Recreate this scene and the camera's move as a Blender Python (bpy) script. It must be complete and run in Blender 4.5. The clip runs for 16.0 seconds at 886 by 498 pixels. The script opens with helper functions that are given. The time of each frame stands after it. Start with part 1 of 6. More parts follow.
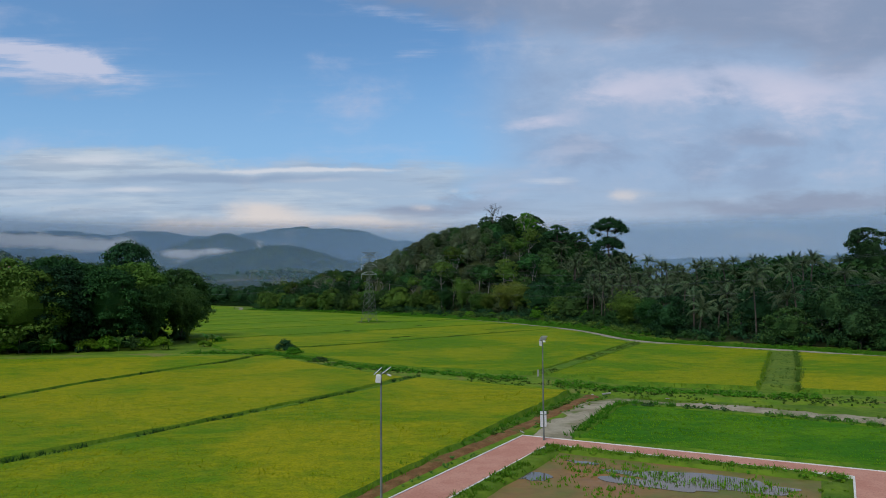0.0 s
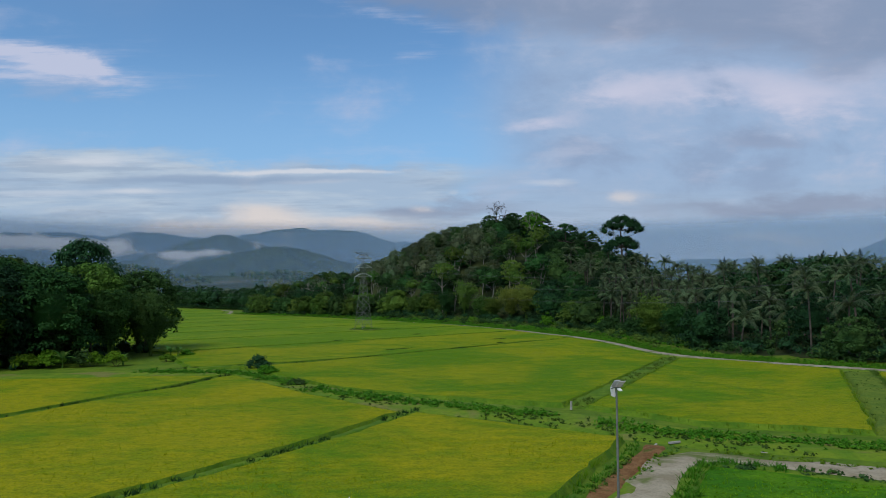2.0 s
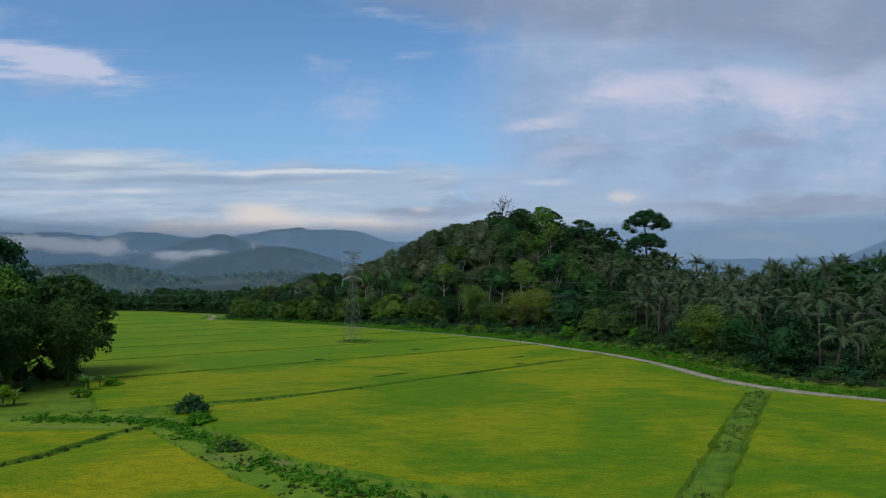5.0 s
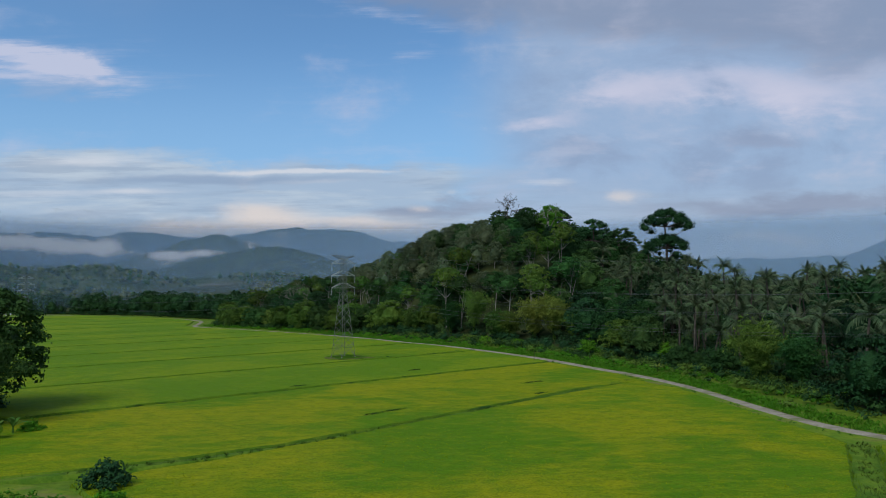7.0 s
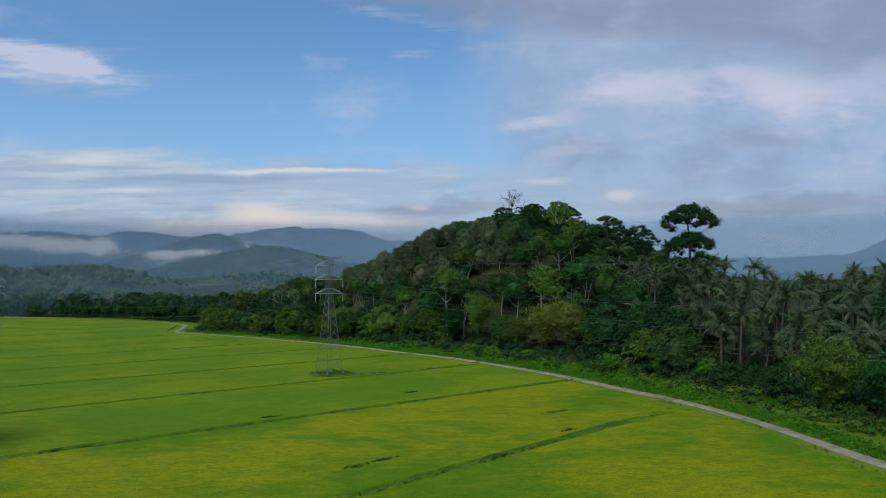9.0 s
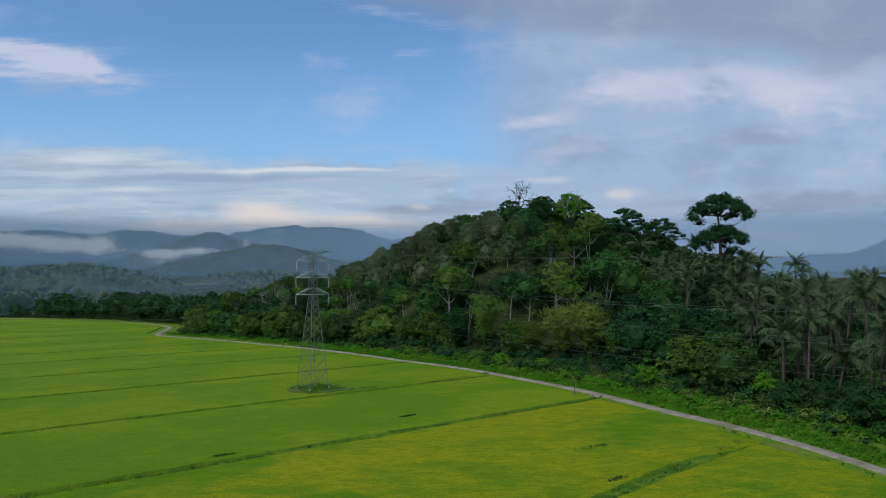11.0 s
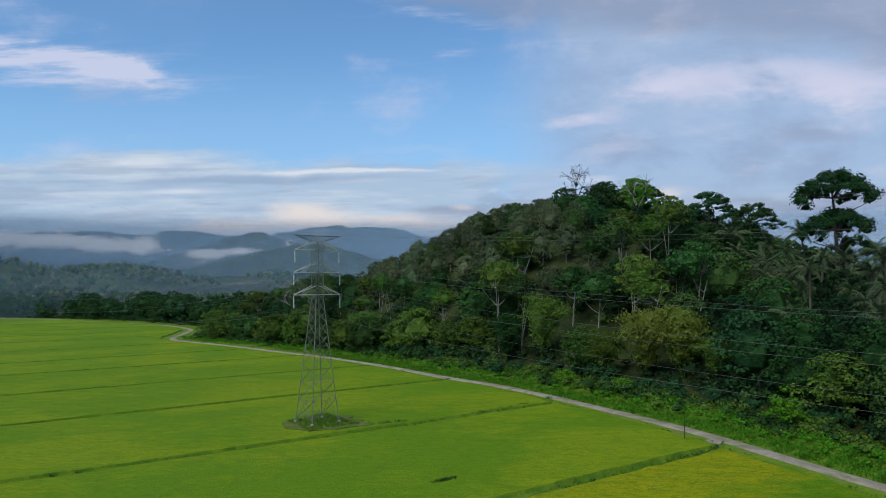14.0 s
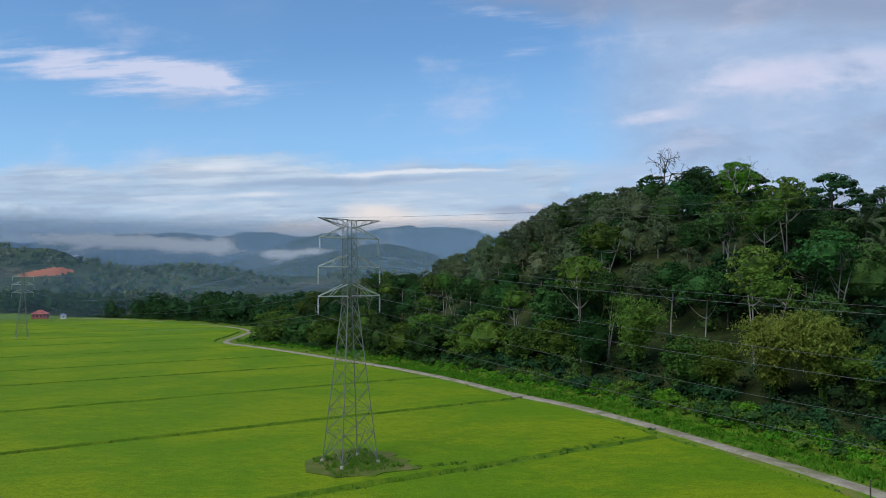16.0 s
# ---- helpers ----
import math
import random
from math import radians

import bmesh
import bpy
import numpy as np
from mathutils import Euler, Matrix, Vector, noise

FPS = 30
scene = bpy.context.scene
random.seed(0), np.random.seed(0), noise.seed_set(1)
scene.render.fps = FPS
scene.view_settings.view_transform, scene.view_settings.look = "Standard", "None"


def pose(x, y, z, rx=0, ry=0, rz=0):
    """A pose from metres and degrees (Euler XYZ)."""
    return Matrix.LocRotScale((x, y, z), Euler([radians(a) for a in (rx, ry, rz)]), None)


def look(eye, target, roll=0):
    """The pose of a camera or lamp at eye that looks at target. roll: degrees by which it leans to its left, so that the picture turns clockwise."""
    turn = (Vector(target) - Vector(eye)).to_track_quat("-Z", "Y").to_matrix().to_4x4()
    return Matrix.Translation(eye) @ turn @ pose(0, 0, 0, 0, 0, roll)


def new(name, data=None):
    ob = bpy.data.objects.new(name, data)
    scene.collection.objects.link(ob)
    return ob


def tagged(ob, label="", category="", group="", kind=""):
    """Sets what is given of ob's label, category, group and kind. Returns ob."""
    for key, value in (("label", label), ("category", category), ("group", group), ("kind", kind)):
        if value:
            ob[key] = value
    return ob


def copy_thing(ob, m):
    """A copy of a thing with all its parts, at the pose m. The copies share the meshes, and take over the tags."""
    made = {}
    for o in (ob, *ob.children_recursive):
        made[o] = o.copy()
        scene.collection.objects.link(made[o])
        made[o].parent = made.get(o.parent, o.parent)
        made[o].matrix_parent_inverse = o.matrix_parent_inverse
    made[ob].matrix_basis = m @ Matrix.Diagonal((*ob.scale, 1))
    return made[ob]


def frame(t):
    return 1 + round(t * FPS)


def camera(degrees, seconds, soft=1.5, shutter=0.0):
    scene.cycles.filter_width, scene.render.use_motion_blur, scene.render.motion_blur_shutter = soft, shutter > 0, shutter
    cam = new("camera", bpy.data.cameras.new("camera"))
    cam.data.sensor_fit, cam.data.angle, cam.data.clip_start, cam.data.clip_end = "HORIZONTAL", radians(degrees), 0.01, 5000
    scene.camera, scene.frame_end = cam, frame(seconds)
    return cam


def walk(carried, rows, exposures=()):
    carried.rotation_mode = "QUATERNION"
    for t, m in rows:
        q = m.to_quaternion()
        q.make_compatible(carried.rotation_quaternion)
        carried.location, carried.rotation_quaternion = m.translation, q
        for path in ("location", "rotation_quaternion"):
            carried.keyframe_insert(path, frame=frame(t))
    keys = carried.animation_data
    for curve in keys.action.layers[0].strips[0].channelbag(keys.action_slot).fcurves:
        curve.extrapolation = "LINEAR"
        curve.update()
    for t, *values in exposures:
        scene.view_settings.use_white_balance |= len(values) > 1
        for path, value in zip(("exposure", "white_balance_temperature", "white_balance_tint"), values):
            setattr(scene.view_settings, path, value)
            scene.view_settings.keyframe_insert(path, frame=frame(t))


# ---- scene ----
cam = camera(62.95, 16.0, soft=0.6)
# seconds, x, y, z, tilt, roll, yaw
PATH = [
    (0, 0.083, -0.155, 12.215, 92.987, 0.366, -0.038),
    (0.5, -0.064, 5.361, 12.339, 93.032, 0.364, -0.055),
    (1, -0.2, 10.934, 12.49, 93.061, 0.357, -0.052),
    (1.5, -0.355, 16.625, 12.644, 93.101, 0.349, -0.07),
    (2, -0.565, 22.207, 12.844, 93.113, 0.36, -0.097),
    (2.5, -0.76, 27.839, 13.023, 93.131, 0.345, -0.104),
    (3, -0.917, 33.477, 13.216, 93.137, 0.337, -0.113),
    (3.5, -1.058, 39.15, 13.371, 93.129, 0.351, -0.149),
    (4, -1.198, 44.767, 13.662, 93.122, 0.334, -0.152),
    (6.5, -2.112, 72.732, 15.674, 93.091, 0.462, -0.202),
    (7, -2.284, 78.454, 16.447, 93.084, 0.456, -0.239),
    (7.5, -2.418, 84.094, 17.375, 93.063, 0.466, -0.251),
    (8, -2.56, 89.717, 17.843, 93.056, 0.457, -0.269),
    (8.5, -2.625, 95.35, 17.866, 93.036, 0.469, -0.306),
    (9, -2.641, 101.039, 17.8, 93.009, 0.473, -0.327),
    (11.5, -3.224, 129.152, 17.937, 92.921, 0.524, -0.273),
    (12, -3.345, 134.741, 17.958, 92.917, 0.523, 0.039),
    (12.5, -3.444, 140.427, 17.849, 92.94, 0.49, 0.549),
    (13, -3.582, 146.176, 17.736, 92.923, 0.475, 1.134),
    (13.5, -3.709, 151.941, 17.643, 92.946, 0.461, 1.864),
    (14, -3.881, 157.737, 17.57, 92.972, 0.457, 3.101),
    (14.5, -4.064, 163.537, 17.563, 92.98, 0.448, 4.518),
    (15, -4.286, 169.324, 17.493, 93.001, 0.426, 5.918),
    (15.5, -4.637, 175.005, 17.484, 93.009, 0.431, 7.305),
    (16, -5.09, 180.731, 17.459, 93.021, 0.427, 8.725),
]
walk(cam, [(t, pose(x, y, z + 0.3, rx, ry, rz)) for t, x, y, z, rx, ry, rz in PATH],
     [(0, -0.10), (9, -0.08), (12.5, 0.0), (16, 0.13)])

# ---- light ----
SUN_ELEVATION, SUN_AZIMUTH = 50.0, 215.0   # degrees; azimuth clockwise from +y
sun = new("sun", bpy.data.lights.new("sun", "SUN"))
sun.data.energy, sun.data.angle, sun.data.color = 2.35, radians(30), (1.0, 0.94, 0.86)
_a, _e = radians(SUN_AZIMUTH), radians(SUN_ELEVATION)
sun.matrix_world = look((0, 0, 0), (-math.sin(_a) * math.cos(_e), -math.cos(_a) * math.cos(_e), -math.sin(_e)))


class Nodes:
    """Short hand for node trees: every call returns an output socket."""

    def __init__(self, tree):
        self.tree = tree
        tree.nodes.clear()

    def add(self, kind, inputs=None, out=0, **settings):
        n = self.tree.nodes.new(kind)
        for k, v in settings.items():
            setattr(n, k, v)
        for k, v in (inputs or {}).items():
            self.put(n.inputs[k], v)
        return n.outputs[out]

    def put(self, socket, v):
        if isinstance(v, bpy.types.NodeSocket):
            self.tree.links.new(v, socket)
        elif isinstance(v, (tuple, list)) and len(v) == 3 and len(socket.default_value) == 4:
            socket.default_value = (*v, 1)
        else:
            socket.default_value = v

    def m(self, op, a, b=0.0, c=0.0):
        return self.add("ShaderNodeMath", {0: a, 1: b, 2: c}, operation=op)

    def ramp(self, x, lo, hi, a=0.0, b=1.0):
        return self.add("ShaderNodeMapRange", {0: x, 1: lo, 2: hi, 3: a, 4: b}, interpolation_type="SMOOTHSTEP")

    def mix(self, f, a, b, blend="MIX"):
        return self.add("ShaderNodeMix", {0: f, 6: a, 7: b}, out=2, data_type="RGBA", blend_type=blend)

    def vec(self, x, y, z):
        return self.add("ShaderNodeCombineXYZ", {0: x, 1: y, 2: z})

    def noise(self, v, scale, detail=4.0, rough=0.55, distort=0.0):
        return self.add("ShaderNodeTexNoise", {"Vector": v, "Scale": scale, "Detail": detail, "Roughness": rough, "Distortion": distort})


def build_sky():
    w = bpy.data.worlds.new("sky")
    scene.world = w
    w.use_nodes = True
    n = Nodes(w.node_tree)
    d = n.add("ShaderNodeTexCoord")                      # Generated: the direction
    sep = n.tree.nodes.new("ShaderNodeSeparateXYZ")
    n.tree.links.new(d, sep.inputs[0])
    x, y, z = sep.outputs
    far = n.m("MAXIMUM", n.m("ABSOLUTE", y), 0.22)
    u, v = n.m("DIVIDE", x, far), n.m("DIVIDE", z, far)
    clear = n.add("ShaderNodeTexSky", sky_type="NISHITA", sun_disc=False, sun_elevation=radians(SUN_ELEVATION),
                  sun_rotation=radians(SUN_AZIMUTH), air_density=1.0, dust_density=0.6, ozone_density=1.2)
    # a tint that brings the clear sky to the colour of a hazy tropical morning
    col = n.mix(1.0, clear, SKY_TINT, "MULTIPLY")

    def times(s, k):
        return n.m("MULTIPLY", s, k)

    def total(*parts):
        s = parts[0]
        for p in parts[1:]:
            s = n.m("ADD", s, p)
        return s

    def clouds(su, sv, seed, scale, detail=9.0, rough=0.58, warp=0.0):
        return n.noise(n.vec(times(u, su), times(v, sv), seed), scale, detail, rough, warp)

    billow = clouds(1.0, 1.9, 4.0, 4.5, 9.0, 0.60, 0.25)
    roll = clouds(1.0, 2.6, 1.3, 9.0, 8.0, 0.58, 0.2)
    sheet = clouds(1.0, 7.0, 2.0, 2.6, 9.0, 0.60, 0.25)
    thread = clouds(1.0, 11.0, 6.4, 6.0, 8.0, 0.60)
    soft = clouds(1.0, 1.6, 9.0, 2.0, 4.0, 0.5)
    du = n.m("ADD", u, times(n.m("SUBTRACT", billow, 0.5), 0.20))
    dv = n.m("ADD", v, times(n.m("SUBTRACT", roll, 0.5), 0.060))

    calm = n.m("ADD", v, times(n.m("SUBTRACT", roll, 0.5), 0.016))

    def blob(u0, v0, su, sv, slope=0.0):
        level = calm if sv < 0.0125 else dv
        a = n.m("DIVIDE", n.m("SUBTRACT", du, u0), su)
        b = n.m("DIVIDE", n.m("SUBTRACT", n.m("SUBTRACT", level, v0), times(n.m("SUBTRACT", du, u0), slope)), sv)
        return n.m("EXPONENT", times(n.m("ADD", n.m("MULTIPLY", a, a), n.m("MULTIPLY", b, b)), -1.0))

    def broken(mask, texture, amount, lo, hi):
        """A mask eaten away by cloud texture."""
        return n.ramp(n.m("ADD", mask, times(n.m("SUBTRACT", texture, 0.5), amount)), lo, hi)

    def lay(base, mask, colour, k=1.0):
        return n.mix(n.m("MINIMUM", n.m("MAXIMUM", times(mask, k), 0.0), 1.0), base, tuple(c / SKY_STRENGTH for c in colour))

    # pale veil towards the horizon
    col = lay(col, n.ramp(v, 0.36, 0.14), (0.29, 0.50, 0.79), 0.5)
    # soft blue-grey cloud sheet over the right half, lilac and darker towards the top
    edge = n.ramp(n.m("ADD", du, times(n.m("SUBTRACT", 0.30, v), 0.25)), -0.06, 0.24)
    bank = broken(edge, soft, 1.1, 0.05, 0.95)
    col = lay(col, bank, (0.355, 0.465, 0.655), 0.82)
    col = lay(col, n.m("MULTIPLY", bank, n.ramp(billow, 0.47, 0.66)), (0.47, 0.54, 0.71), 0.6)
    col = lay(col, n.m("MULTIPLY", bank, n.ramp(billow, 0.50, 0.33)), (0.265, 0.345, 0.515), 0.55)
    col = lay(col, n.m("MULTIPLY", bank, n.ramp(n.m("ADD", times(roll, 0.6), times(sheet, 0.4)), 0.50, 0.66)), (0.52, 0.575, 0.735), 0.5)
    top = n.m("MULTIPLY", n.ramp(n.m("ADD", dv, times(u, 0.11)), 0.335, 0.43), n.ramp(du, -0.24, 0.02))
    col = lay(col, broken(top, billow, 1.0, 0.12, 0.85), (0.24, 0.305, 0.45), 0.75)
    shade = total(blob(0.44, 0.205, 0.09, 0.020), times(blob(0.57, 0.30, 0.08, 0.030), 0.8), times(blob(0.25, 0.178, 0.08, 0.010), 0.5))
    col = lay(col, broken(shade, billow, 1.2, 0.2, 1.1), (0.265, 0.325, 0.475), 0.65)
    lit = total(blob(0.41, 0.283, 0.13, 0.036, -0.04), times(blob(0.25, 0.270, 0.07, 0.022), 0.8), times(blob(0.14, 0.231, 0.07, 0.012, 0.05), 0.8), times(blob(0.56, 0.262, 0.09, 0.028), 0.6), times(blob(0.62, 0.20, 0.12, 0.03), 0.35))
    col = lay(col, broken(lit, billow, 2.6, 0.10, 1.30), (0.55, 0.585, 0.755), 0.9)
    col = lay(col, broken(lit, roll, 2.6, 0.45, 1.5), (0.63, 0.645, 0.80), 0.7)
    # wisps in the blue
    wisp = total(blob(-0.575, 0.326, 0.11, 0.018, -0.17), times(blob(-0.50, 0.302, 0.07, 0.017, -0.16), 1.0), times(blob(-0.60, 0.297, 0.15, 0.020), 0.75), times(blob(-0.035, 0.326, 0.05, 0.010), 0.6), times(blob(-0.005, 0.352, 0.05, 0.012, 0.1), 0.45), times(blob(-0.74, 0.345, 0.15, 0.026, -0.10), 1.0), times(blob(-0.07, 0.39, 0.08, 0.014, -0.2), 0.5))
    wisp = n.m("MULTIPLY", wisp, n.ramp(thread, 0.30, 0.66, 0.4, 1.0))
    col = lay(col, broken(wisp, n.m("ADD", times(billow, 0.5), times(thread, 0.5)), 1.7, 0.05, 1.15), (0.57, 0.61, 0.78), 0.9)
    col = lay(col, broken(blob(-0.55, 0.283, 0.13, 0.014), billow, 0.8, 0.2, 1.1), (0.30, 0.43, 0.66), 0.5)
    # banked stratus low in the sky: pale layers over blue-grey undersides, with no upper edge on the right
    left = n.ramp(du, 0.20, -0.12)
    low = n.m("MULTIPLY", n.ramp(n.m("ADD", dv, times(u, 0.02)), 0.190, 0.148), left)
    low = n.m("MAXIMUM", low, times(blob(-0.52, 0.183, 0.16, 0.020), 0.8))
    low = n.m("MAXIMUM", low, times(n.ramp(v, 0.22, 0.07), 0.75))
    deck = broken(low, sheet, 0.8, 0.15, 0.85)
    col = lay(col, deck, (0.40, 0.505, 0.655), 0.85)
    col = lay(col, n.m("MULTIPLY", n.m("MULTIPLY", deck, left), n.ramp(sheet, 0.45, 0.64)), (0.55, 0.645, 0.75), 0.8)
    col = lay(col, n.m("MULTIPLY", deck, n.ramp(thread, 0.54, 0.36)), (0.29, 0.385, 0.535), 0.5)
    rim = total(blob(-0.17, 0.164, 0.15, 0.0035), times(blob(-0.48, 0.178, 0.11, 0.010), 0.75), times(blob(-0.16, 0.150, 0.07, 0.004), 0.5), times(blob(-0.41, 0.136, 0.08, 0.006), 0.7), times(blob(-0.57, 0.135, 0.09, 0.007), 0.55), times(blob(0.15, 0.148, 0.05, 0.007), 0.6))
    col = lay(col, broken(rim, thread, 0.9, 0.15, 1.0), (0.68, 0.72, 0.80), 0.85)
    col = lay(col, broken(blob(-0.30, 0.153, 0.22, 0.008), thread, 0.8, 0.25, 0.95), (0.27, 0.37, 0.54), 0.65)
    # violet-grey banks and warm cumulus heads
    grey = total(blob(0.50, 0.112, 0.24, 0.020, 0.03), times(blob(0.04, 0.112, 0.10, 0.014), 0.75), times(blob(-0.06, 0.108, 0.06, 0.008), 0.55), times(blob(-0.50, 0.112, 0.16, 0.010), 0.35))
    col = lay(col, broken(grey, sheet, 0.8, 0.18, 0.95), (0.27, 0.315, 0.44), 0.75)
    warm = total(times(blob(-0.262, 0.102, 0.060, 0.020), 1.25), times(blob(-0.12, 0.092, 0.09, 0.014), 0.9), times(blob(-0.36, 0.088, 0.05, 0.012), 0.6), times(blob(-0.24, 0.085, 0.10, 0.010), 0.7), times(blob(0.262, 0.124, 0.030, 0.012), 0.85), times(blob(0.45, 0.062, 0.10, 0.013), 0.9), times(blob(-0.02, 0.078, 0.10, 0.012), 0.6), times(blob(0.16, 0.082, 0.08, 0.013), 0.55), times(blob(-0.40, 0.083, 0.10, 0.010), 0.4), times(blob(0.02, 0.132, 0.025, 0.006), 0.55), times(blob(-0.03, 0.112, 0.02, 0.005), 0.5))
    col = lay(col, broken(warm, n.m("ADD", times(roll, 0.6), times(billow, 0.4)), 2.2, 0.15, 1.25), (0.74, 0.69, 0.68), 0.95)
    # haze on the horizon
    col = lay(col, n.ramp(v, 0.090, 0.015), (0.42, 0.47, 0.56), 0.6)
    bg = n.add("ShaderNodeBackground", {"Color": col, "Strength": SKY_STRENGTH})
    n.tree.links.new(bg, n.tree.nodes.new("ShaderNodeOutputWorld").inputs[0])


SKY_STRENGTH, SKY_TINT = 0.1, (0.88, 1.24, 1.48)
build_sky()


# ---- materials ----
def material(name, colour, rough=0.7, build=None, metal=0.0):
    """build(n) may return colour and bump sockets."""
    mat = bpy.data.materials.new(name)
    mat.use_nodes = True
    n = Nodes(mat.node_tree)
    p = n.tree.nodes.new("ShaderNodeBsdfPrincipled")
    p.inputs["Roughness"].default_value, p.inputs["Metallic"].default_value = rough, metal
    p.inputs["Specular IOR Level"].default_value = 0.1 if rough > 0.75 else 0.35
    n.put(p.inputs["Base Color"], colour)
    shader = p.outputs[0]
    if build:
        got = build(n, p)
        if got is not None:
            shader = got
    n.tree.links.new(shader, n.tree.nodes.new("ShaderNodeOutputMaterial").inputs[0])
    return mat


def position(n):
    return n.add("ShaderNodeNewGeometry")


def bump(n, p, height, strength, distance):
    n.put(p.inputs["Normal"], n.add("ShaderNodeBump", {"Height": height, "Strength": strength, "Distance": distance}))


def leaf_material(name, dark, light, through_light=0.16, spread=0.30, relief=True, gloss=0.07):
    def build(n, p):
        geo = n.tree.nodes.new("ShaderNodeNewGeometry")
        info = n.tree.nodes.new("ShaderNodeObjectInfo")
        patch = n.noise(geo.outputs["Position"], 0.16, 3.0)
        c = n.mix(n.m("ADD", n.m("MULTIPLY", geo.outputs["Random Per Island"], 0.55), n.ramp(patch, 0.35, 0.65, 0.0, 0.45)), dark, light)
        hue = n.ramp(info.outputs["Random"], 0.0, 1.0, 0.488, 0.53)
        val = n.ramp(n.m("FRACT", n.m("MULTIPLY", info.outputs["Random"], 7.31)), 0.0, 1.0, 1.0 - spread, 1.0 + 1.5 * spread)
        c = n.add("ShaderNodeHueSaturation", {"Hue": hue, "Saturation": 1.0, "Value": val, "Color": c})
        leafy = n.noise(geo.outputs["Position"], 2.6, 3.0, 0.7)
        # shade in the gaps between leaves, painted into the colour as dark patches
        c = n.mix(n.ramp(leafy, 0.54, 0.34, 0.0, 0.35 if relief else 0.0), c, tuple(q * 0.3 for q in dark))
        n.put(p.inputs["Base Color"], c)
        p.inputs["Specular IOR Level"].default_value = gloss
        if relief:
            bump(n, p, leafy, 1.0, 0.35)
        t = n.add("ShaderNodeBsdfTranslucent", {"Color": c})
        return n.add("ShaderNodeMixShader", {0: through_light, 1: p.outputs[0], 2: t})
    return material(name, dark, 0.6, build)


def field_material(name, green, yellow, ripe, scale=0.035):
    """Rice: broad ripe and green patches, drilled streaks, fine leaf grain."""
    def build(n, p):
        pos = position(n)
        big = n.noise(pos, scale, 4.0, 0.6, 0.6)
        row = n.add("ShaderNodeMapping", {"Vector": pos, "Rotation": (0, 0, radians(-40)), "Scale": (0.55, 1.0, 1.0)})
        streaks = n.noise(row, 0.55, 5.0, 0.65)
        fine = n.noise(pos, 5.5, 3.0, 0.7)
        f = n.m("ADD", n.ramp(big, 0.36, 0.64, ripe - 0.46, ripe + 0.50), n.ramp(streaks, 0.3, 0.7, -0.34, 0.34))
        c = n.mix(n.m("MINIMUM", n.m("MAXIMUM", f, 0.0), 1.0), green, yellow)
        c = n.mix(n.ramp(fine, 0.3, 0.62, 0.5, 0.0), c, tuple(g * 0.35 for g in green))
        swirl = n.noise(row, 1.6, 5.0, 0.7, 0.9)
        c = n.mix(n.ramp(swirl, 0.56, 0.36, 0.0, 0.42), c, tuple(g * 0.55 for g in green))
        n.put(p.inputs["Base Color"], c)
        p.inputs["Specular IOR Level"].default_value = 0.08
        bump(n, p, n.m("ADD", fine, n.m("MULTIPLY", streaks, 0.8)), 0.7, 0.2)
    return material(name, green, 0.9, build)


def mottled(name, a, b, scale, rough=0.9, bump_by=0.4, distance=0.05, c=None, fine=6.0, gaps=0.45):
    def build(n, p):
        pos = position(n)
        big, small = n.noise(pos, scale, 5.0, 0.6), n.noise(pos, scale * fine, 4.0, 0.65)
        col = n.mix(n.ramp(big, 0.34, 0.66), a, b)
        if c:
            col = n.mix(n.ramp(n.noise(pos, scale * 0.37, 4.0, 0.6, 0.8), 0.52, 0.66), col, c)
        # gaps: how strongly the hollows of the bump are darkened in the colour
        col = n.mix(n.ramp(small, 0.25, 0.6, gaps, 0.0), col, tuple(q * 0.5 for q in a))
        n.put(p.inputs["Base Color"], col)
        bump(n, p, small, bump_by, distance)
    return material(name, a, rough, build)


RICE_NEAR = field_material("rice_ripening", (0.105, 0.216, 0.003), (0.318, 0.308, 0.004), 0.62)
RICE_MID = field_material("rice_yellow_green", (0.095, 0.210, 0.003), (0.275, 0.295, 0.004), 0.46)
RICE_FAR = field_material("rice_green", (0.112, 0.224, 0.005), (0.205, 0.282, 0.006), 0.36)
RICE_YOUNG = field_material("rice_young", (0.042, 0.165, 0.004), (0.105, 0.245, 0.005), 0.42, 0.10)
GRASS = mottled("grass", (0.070, 0.140, 0.010), (0.125, 0.195, 0.014), 0.22, 0.9, 0.8, 0.12)
VERGE = mottled("verge_grass", (0.085, 0.175, 0.010), (0.150, 0.220, 0.014), 0.35, 0.9, 0.8, 0.1, (0.17, 0.175, 0.045))
STRIP = mottled("strip_grass", (0.080, 0.145, 0.014), (0.135, 0.190, 0.020), 0.6, 0.9, 0.8, 0.1)
BUND = mottled("bund_weeds", (0.060, 0.140, 0.010), (0.125, 0.205, 0.014), 0.5, 0.95, 0.9, 0.12)
EARTH = mottled("weedy_brown_earth", (0.085, 0.125, 0.020), (0.140, 0.145, 0.045), 0.6, 0.95, 0.9, 0.15, (0.075, 0.130, 0.014))
SOIL = mottled("red_soil", (0.160, 0.082, 0.030), (0.260, 0.140, 0.058), 0.9, 0.95, 0.9, 0.15, (0.075, 0.110, 0.014))
MUD = mottled("wet_mud", (0.26, 0.130, 0.038), (0.105, 0.140, 0.012), 0.16, 0.6, 0.5, 0.05, (0.25, 0.15, 0.075))
GRAVEL = mottled("pale_gravel", (0.22, 0.195, 0.14), (0.32, 0.29, 0.22), 0.5, 0.9, 0.5, 0.04, (0.16, 0.17, 0.08), 14.0)
